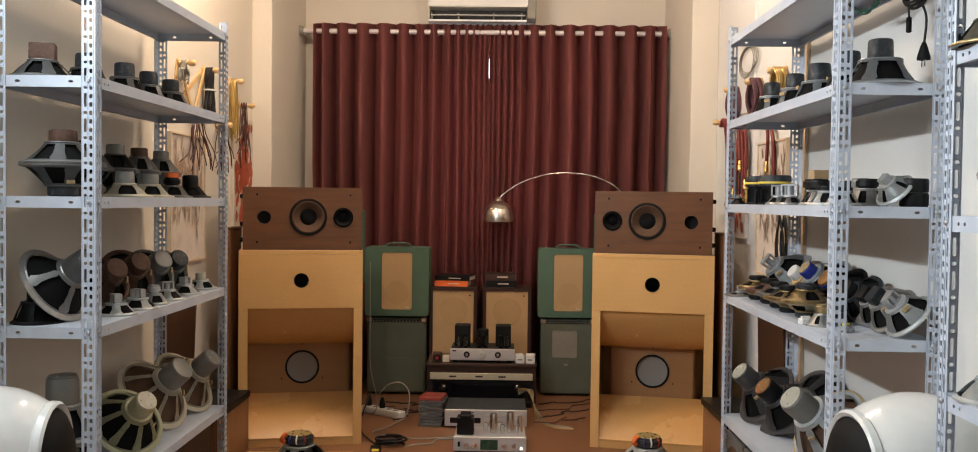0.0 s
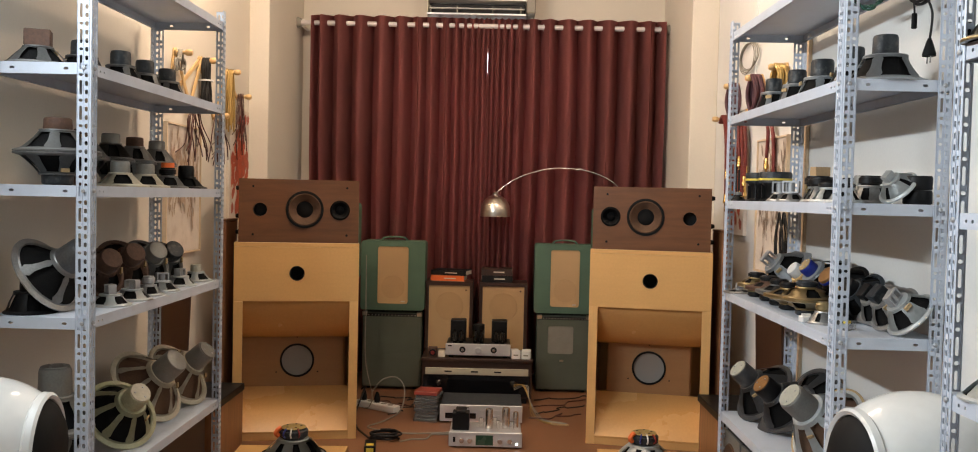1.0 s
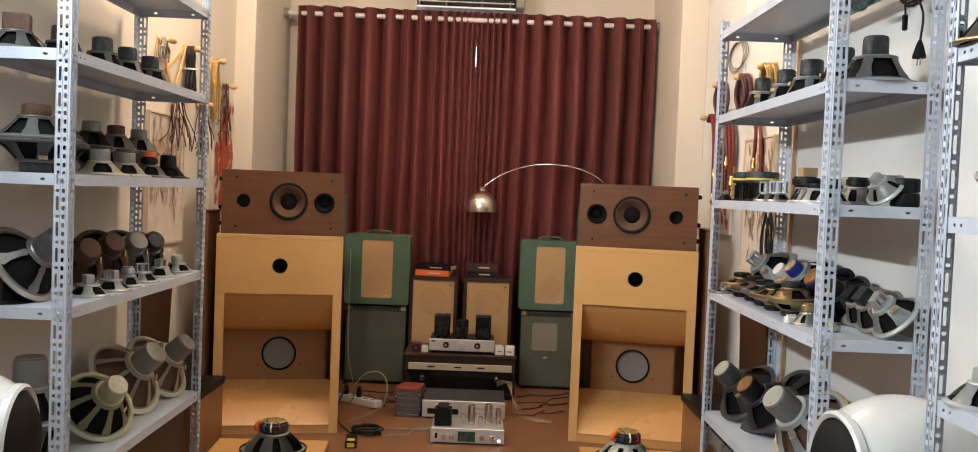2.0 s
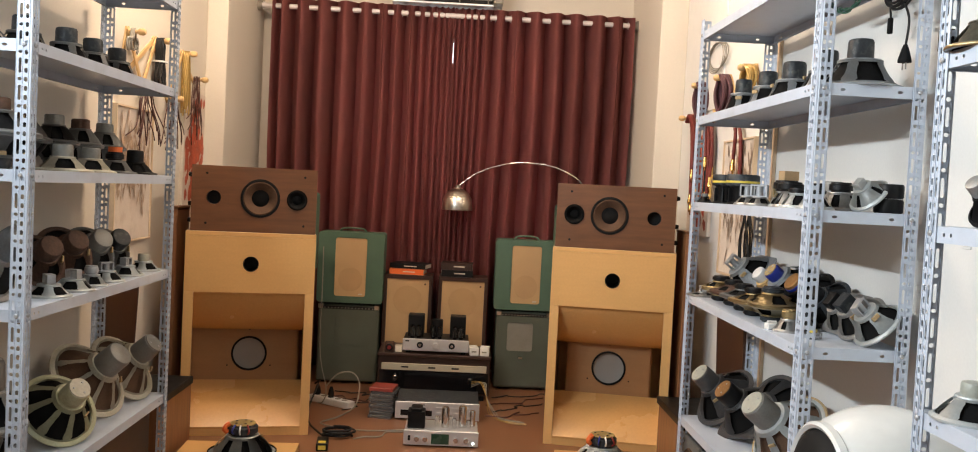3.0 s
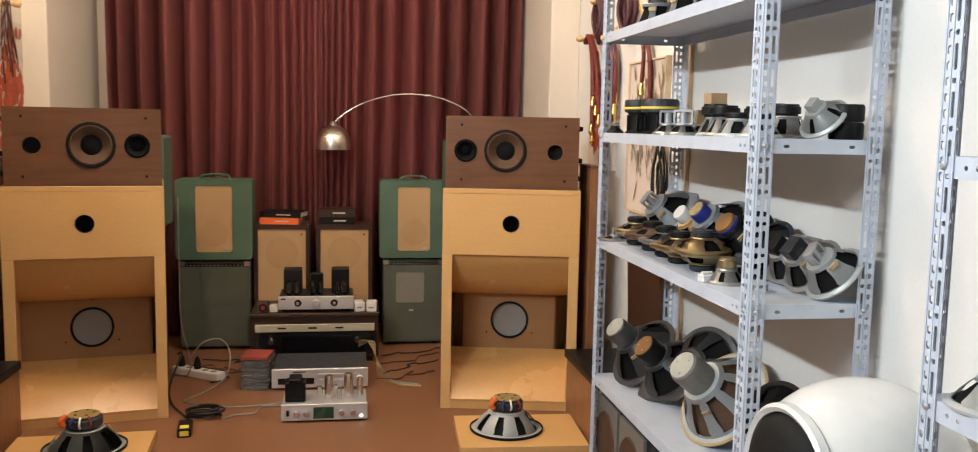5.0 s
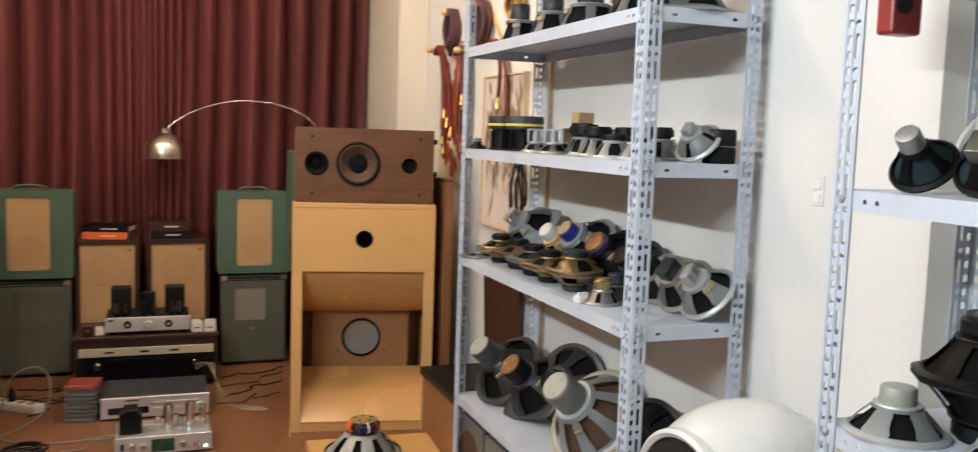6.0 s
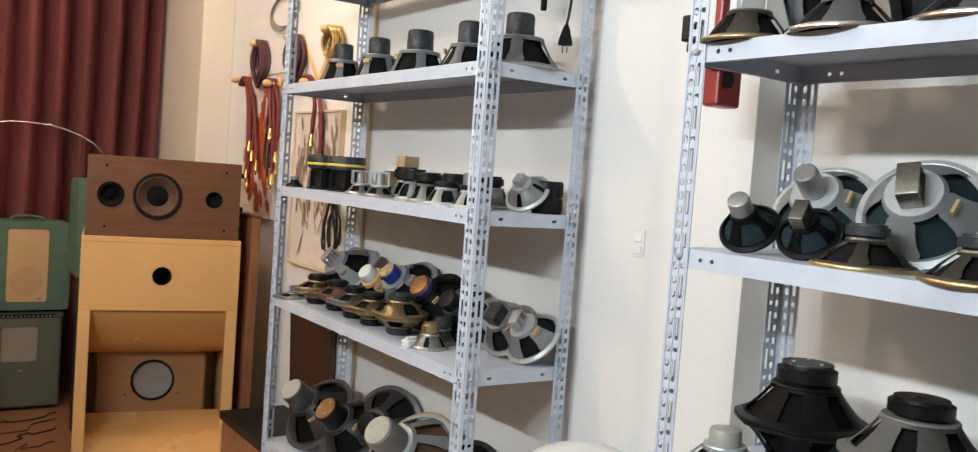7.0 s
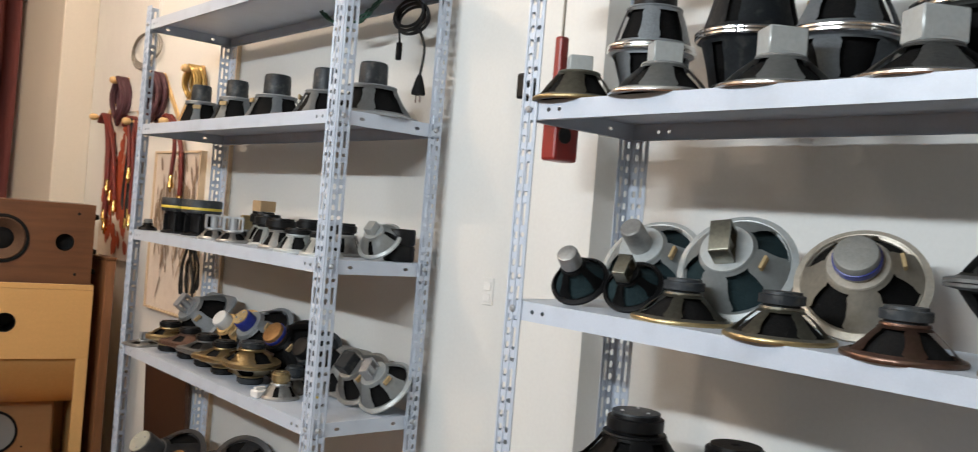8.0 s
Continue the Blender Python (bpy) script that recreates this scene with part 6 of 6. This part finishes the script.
def picture(x, sg, y0, y1, z0, z1, dab, count, seed, label, framed):
    p = thing("picture", label, "picture", group="wall pictures")
    own = box(min(x, x + sg * 0.018), max(x, x + sg * 0.018), y0, y1, z0, z1, 0.001)
    part("canvas", own, "canvas", p)
    if framed:
        f = plate([(y0 - 0.009, z0 - 0.009), (y1 + 0.009, z0 - 0.009), (y1 + 0.009, z1 + 0.009), (y0 - 0.009, z1 + 0.009)], [[(y0 - 0.001, z0 - 0.001), (y1 + 0.001, z0 - 0.001), (y1 + 0.001, z1 + 0.001), (y0 - 0.001, z1 + 0.001)]], 0, 0.025)
        for v in f.verts:
            v.co = Vector((x + sg * v.co.y, v.co.x, v.co.z))
        part("frame", f, "pine_pale", p, "pale wooden frame")
    r2 = random.Random(seed)
    own = bmesh.new()
    for k in range(count):
        if framed:
            cy = r2.uniform(y0 + 0.03, y1 - 0.03)
            cz = min(z1 - 0.03, max(z0 + 0.04, r2.gauss(z0 + 0.62 * (z1 - z0), 0.17 * (z1 - z0))))
            a, w, h = r2.uniform(-0.5, 0.5), r2.uniform(0.004, 0.011), r2.uniform(0.015, 0.055)
        else:
            cy = min(y1 - 0.04, max(y0 + 0.04, r2.gauss(0.5 * (y0 + y1), 0.24 * (y1 - y0))))
            cz = min(z1 - 0.05, max(z0 + 0.06, r2.gauss(z0 + 0.48 * (z1 - z0), 0.22 * (z1 - z0))))
            a, w, h = r2.uniform(-0.7, 0.7), r2.uniform(0.014, 0.03), r2.uniform(0.025, 0.05)
        vs = []
        for i in range(10):
            t = 2 * math.pi * i / 10
            rr = r2.uniform(0.8, 1.15)
            u, v = w * rr * math.cos(t), h * rr * math.sin(t)
            vs.append(own.verts.new((x + sg * (0.0195 + 0.00003 * k), cy + u * math.cos(a) - v * math.sin(a), cz + u * math.sin(a) + v * math.cos(a))))
        own.faces.new(vs)
    ob = part("brushwork", own, dab, p, "painted dabs of colour")
    ob["kind"] = "stuff"
    return p


picture(1.44, -1, 4.52, 4.96, 0.93, 1.55, "leaf_brown", 150, 3, "framed pale picture with brown abstract marks", True)
picture(1.44, -1, 5.2, 5.62, 1.08, 1.72, "leaf_red", 110, 5, "unframed canvas with red leaf shapes", False)
picture(-1.36, 1, 4.55, 5.0, 0.96, 1.55, "leaf_brown", 150, 7, "framed pale picture with brown abstract marks", True)
picture(-1.36, 1, 5.5, 5.88, 1.1, 1.72, "leaf_red", 110, 9, "unframed canvas with red leaf shapes", False)
lt = thing("wooden_lath", "pale pine lath fixed upright on the wall behind the shelving", "lath")
part("lath", box(1.425, 1.4395, 4.29, 4.335, 0.3, 1.97, 0.002), "pine_pale", lt)
wp = thing("white_board", "thin white board fixed to the wall", "board")
part("board", box(1.43, 1.4395, 5.1, 5.88, 1.74, 2.5, 0.001), "white_plastic", wp)

sw = thing("wall_switch", "white wall switch plate with two rockers", "switch")
part("plate", box(1.437, 1.4395, 2.84, 2.88, 1.18, 1.245, 0.001), "wall_white", sw)
for z in (1.187, 1.215):
    part("rocker", box(1.4345, 1.4369, 2.848, 2.872, z, z + 0.02, 0.001), "white_plastic", sw)

# hanging mains lead and green wire under the top shelf
ml = thing("mains_lead", "black mains lead coiled up with its plug hanging under a shelf", "mains lead")
for k in range(5):
    ring = [(1.345 + 0.004 * k, 3.14 + (0.058 + 0.006 * (k % 3)) * math.sin(a) + 0.008 * (k % 2), 1.888 + (0.034 + 0.004 * (k % 2)) * math.cos(a) - 0.004 * k) for a in [2 * math.pi * i / 16 for i in range(17)]]
    part("cable", tube(ring, 0.0038), "cable_black", ml, smooth=True)
part("cable", tube([(1.355, 3.12, 1.86), (1.36, 3.085, 1.8), (1.36, 3.095, 1.725)], 0.0035), "cable_black", ml, smooth=True)
pg = part("plug", lathe([(0.005, 0.05), (0.009, 0.04), (0.018, 0.008), (0.018, 0.0), (0, 0)], 14, pose(1.36, 3.095, 1.68)), "rubber", ml, "black two-pin plug", smooth=True)
for o in (-0.009, 0.009):
    part("pin", cyl(0.0022, -0.02, 0, 8, m=pose(1.36, 3.095 + o, 1.68)), "chrome", pg)
part("cable", tube([(1.355, 3.2, 1.88), (1.36, 3.2, 1.85), (1.36, 3.195, 1.82)], 0.003), "cable_black", ml, smooth=True)
part("connector", cyl(0.008, 0, 0.045, 10, 0.002, pose(1.36, 3.195, 1.776)), "rubber", ml, smooth=True)
gw = thing("green_wire", "green twisted wire looped under a shelf", "wire")
for k in range(4):
    span = [(1.3 + 0.006 * math.sin(i * 1.9 + k * 1.6), 3.2 + 0.03 * i, 1.925 - (0.05 + 0.006 * (k // 2)) * math.sin(math.pi * i / 10) + 0.005 * math.cos(i * 1.9 + k * 1.6)) for i in range(11)]
    part("wire", tube(span, 0.0028), "cable_green", gw, smooth=True)

# red tool hung at the end of the second rack
rt = thing("red_clamp_tool", "red and black hand tool hung between rack and wall", "tool")
part("body", box(1.265, 1.33, 2.5, 2.54, 1.505, 1.6, 0.006, 2), "red", rt)
part("socket", cyl(0.016, 0, 0.004, 18, m=pose(1.285, 2.498, 1.555, 90, 0, 0)), "black", rt)
part("grip", box(1.27, 1.292, 2.51, 2.53, 1.601, 1.75, 0.005, 2), "red", rt)
part("strap", box(1.279, 1.283, 2.518, 2.522, 1.75, 1.83), "cable_grey", rt)
part("tag", lathe([(0, -0.025), (0.02, -0.02), (0.026, 0.0), (0.02, 0.02), (0, 0.025)], 14, pose(1.281, 2.52, 1.85)), "red", rt, smooth=True)
part("clip", box(1.24, 1.268, 2.447, 2.525, 1.575, 1.598, 0.003), "black", rt)
part("clip_pad", box(1.116, 1.138, 2.43, 2.462, 1.6, 1.645, 0.003), "black", rt)
part("clip_arm", box(1.13, 1.2395, 2.43, 2.46, 1.583, 1.5995, 0.002), "black", rt)


# ---------------------------------------------------------------- cables on the floor
def floor_cable(points, r, material, label):
    c = thing("floor_cable", label, "cable", group="cables on the floor")
    part("cable", tube([(x, y, z + r) for x, y, z in points], r), material, c, smooth=True)


def wander(x0, y0, x1, y1, seed, n=7, amp=0.05):
    r2 = random.Random(seed)
    pts = []
    for i in range(n + 1):
        t = i / n
        e = math.sin(math.pi * t)
        pts.append((x0 + (x1 - x0) * t + e * r2.uniform(-amp, amp), y0 + (y1 - y0) * t + e * r2.uniform(-amp, amp), 0))
    return pts


floor_cable([(-0.63, 5.78, 0.1), (-0.6, 5.7, 0.12), (-0.62, 5.5, 0.02), (-0.58, 5.3, 0), (-0.5, 5.12, 0), (-0.44, 5.0, 0), (-0.45, 4.94, 0.01)], 0.005, "cable_black", "black mains cable running over the floor")
coil = [(-0.4 + (0.07 + 0.035 * noise.noise((i * 0.31, 2.0, 0))) * math.cos(i * 0.74) + 0.03 * noise.noise((i * 0.17, 7.0, 0)), 5.08 + (0.05 + 0.03 * noise.noise((i * 0.29, 4.0, 0))) * math.sin(i * 0.74), 0.002 + 0.001 * i) for i in range(38)]
floor_cable(coil, 0.005, "cable_black", "coiled black mains cable lying on the floor")
floor_cable([(-0.56, 5.72, 0.1), (-0.5, 5.73, 0.17), (-0.42, 5.75, 0.18), (-0.37, 5.72, 0.12), (-0.38, 5.62, 0.02), (-0.45, 5.45, 0), (-0.52, 5.3, 0), (-0.3, 5.2, 0), (-0.06, 5.25, 0), (0.0, 5.28, 0)], 0.004, "cable_grey", "grey cable arching over the power strip")
floor_cable(wander(-0.32, 5.04, -0.02, 5.26, 3, 5, 0.03), 0.004, "cable_grey", "thin grey cable lying on the floor")
for k, (a, b, c, d, mt) in enumerate(((-0.6, 5.95, -0.25, 5.75, "cable_brown"), (-0.55, 6.05, -0.2, 5.95, "cable_black"), (-0.62, 5.88, -0.32, 5.8, "cable_brown"), (0.36, 5.85, 0.72, 6.1, "cable_brown"),
                                      (0.4, 5.7, 0.7, 5.95, "cable_black"), (0.35, 5.6, 0.66, 5.72, "cable_brown"), (0.4, 6.05, 0.74, 6.2, "cable_black"), (-0.45, 5.6, -0.3, 5.95, "cable_black"))):
    floor_cable(wander(a, b, c, d, 10 + k, 8, 0.06), 0.0035, mt, "thin dark cable lying loosely on the floor")
for k in range(4):
    floor_cable([(0.27, 5.915, 0.12 - 0.01 * k), (0.32 + 0.01 * k, 5.86, 0.13), (0.36, 5.78, 0.06), (0.37 + 0.015 * k, 5.66, 0), (0.44, 5.5 + 0.02 * k, 0), (0.56, 5.45 + 0.015 * k, 0)], 0.0026, "cable_gold" if k < 2 else "cable_grey", "golden audio cable dropping from a console to the floor")
tape = thing("masking_tape_roll", "flattened strip of tan tape on cables", "tape")
part("tape", box(-0.05, 0.05, -0.008, 0.008, 0, 0.008, 0.002), "gasket", tape, m=pose(0.52, 5.46, 0, 0, 0, -12))
floor_cable([(-0.6, 5.68, 0.9), (-0.595, 5.66, 0.6), (-0.59, 5.65, 0.3), (-0.55, 5.66, 0.1), (-0.57, 5.7, 0.02), (-0.6, 5.74, 0)], 0.003, "cable_grey", "thin grey cable hanging beside a cabinet")

# wall and ceiling fittings
wt = thing("tube_light", "white fluorescent tube light on the wall above a rack", "tube light")
part("housing", box(-1.3595, -1.325, 1.2, 3.3, 2.29, 2.35, 0.004), "white_plastic", wt)
part("end_socket", box(-1.325, -1.29, 1.2, 1.225, 2.28, 2.34, 0.003), "white_plastic", wt)
part("end_socket", box(-1.325, -1.29, 3.275, 3.3, 2.28, 2.34, 0.003), "white_plastic", wt)
part("tube", cyl(0.013, 1.226, 3.274, 16, m=pose(-1.308, 0, 2.31, -90, 0, 0)), "daylight", wt, "lit white tube", smooth=True)

for x, y, sx, sy in ((-0.9, 4.55, 0.06, 0.06), (0.55, 4.55, 0.06, 0.06)):
    f = thing("ceiling_light", "white ceiling light fitting", "ceiling light", group="ceiling lights")
    part("housing", box(x - sx, x + sx, y - sy, y + sy, ZC - 0.03, ZC - 0.0005, 0.004), "white_plastic", f)
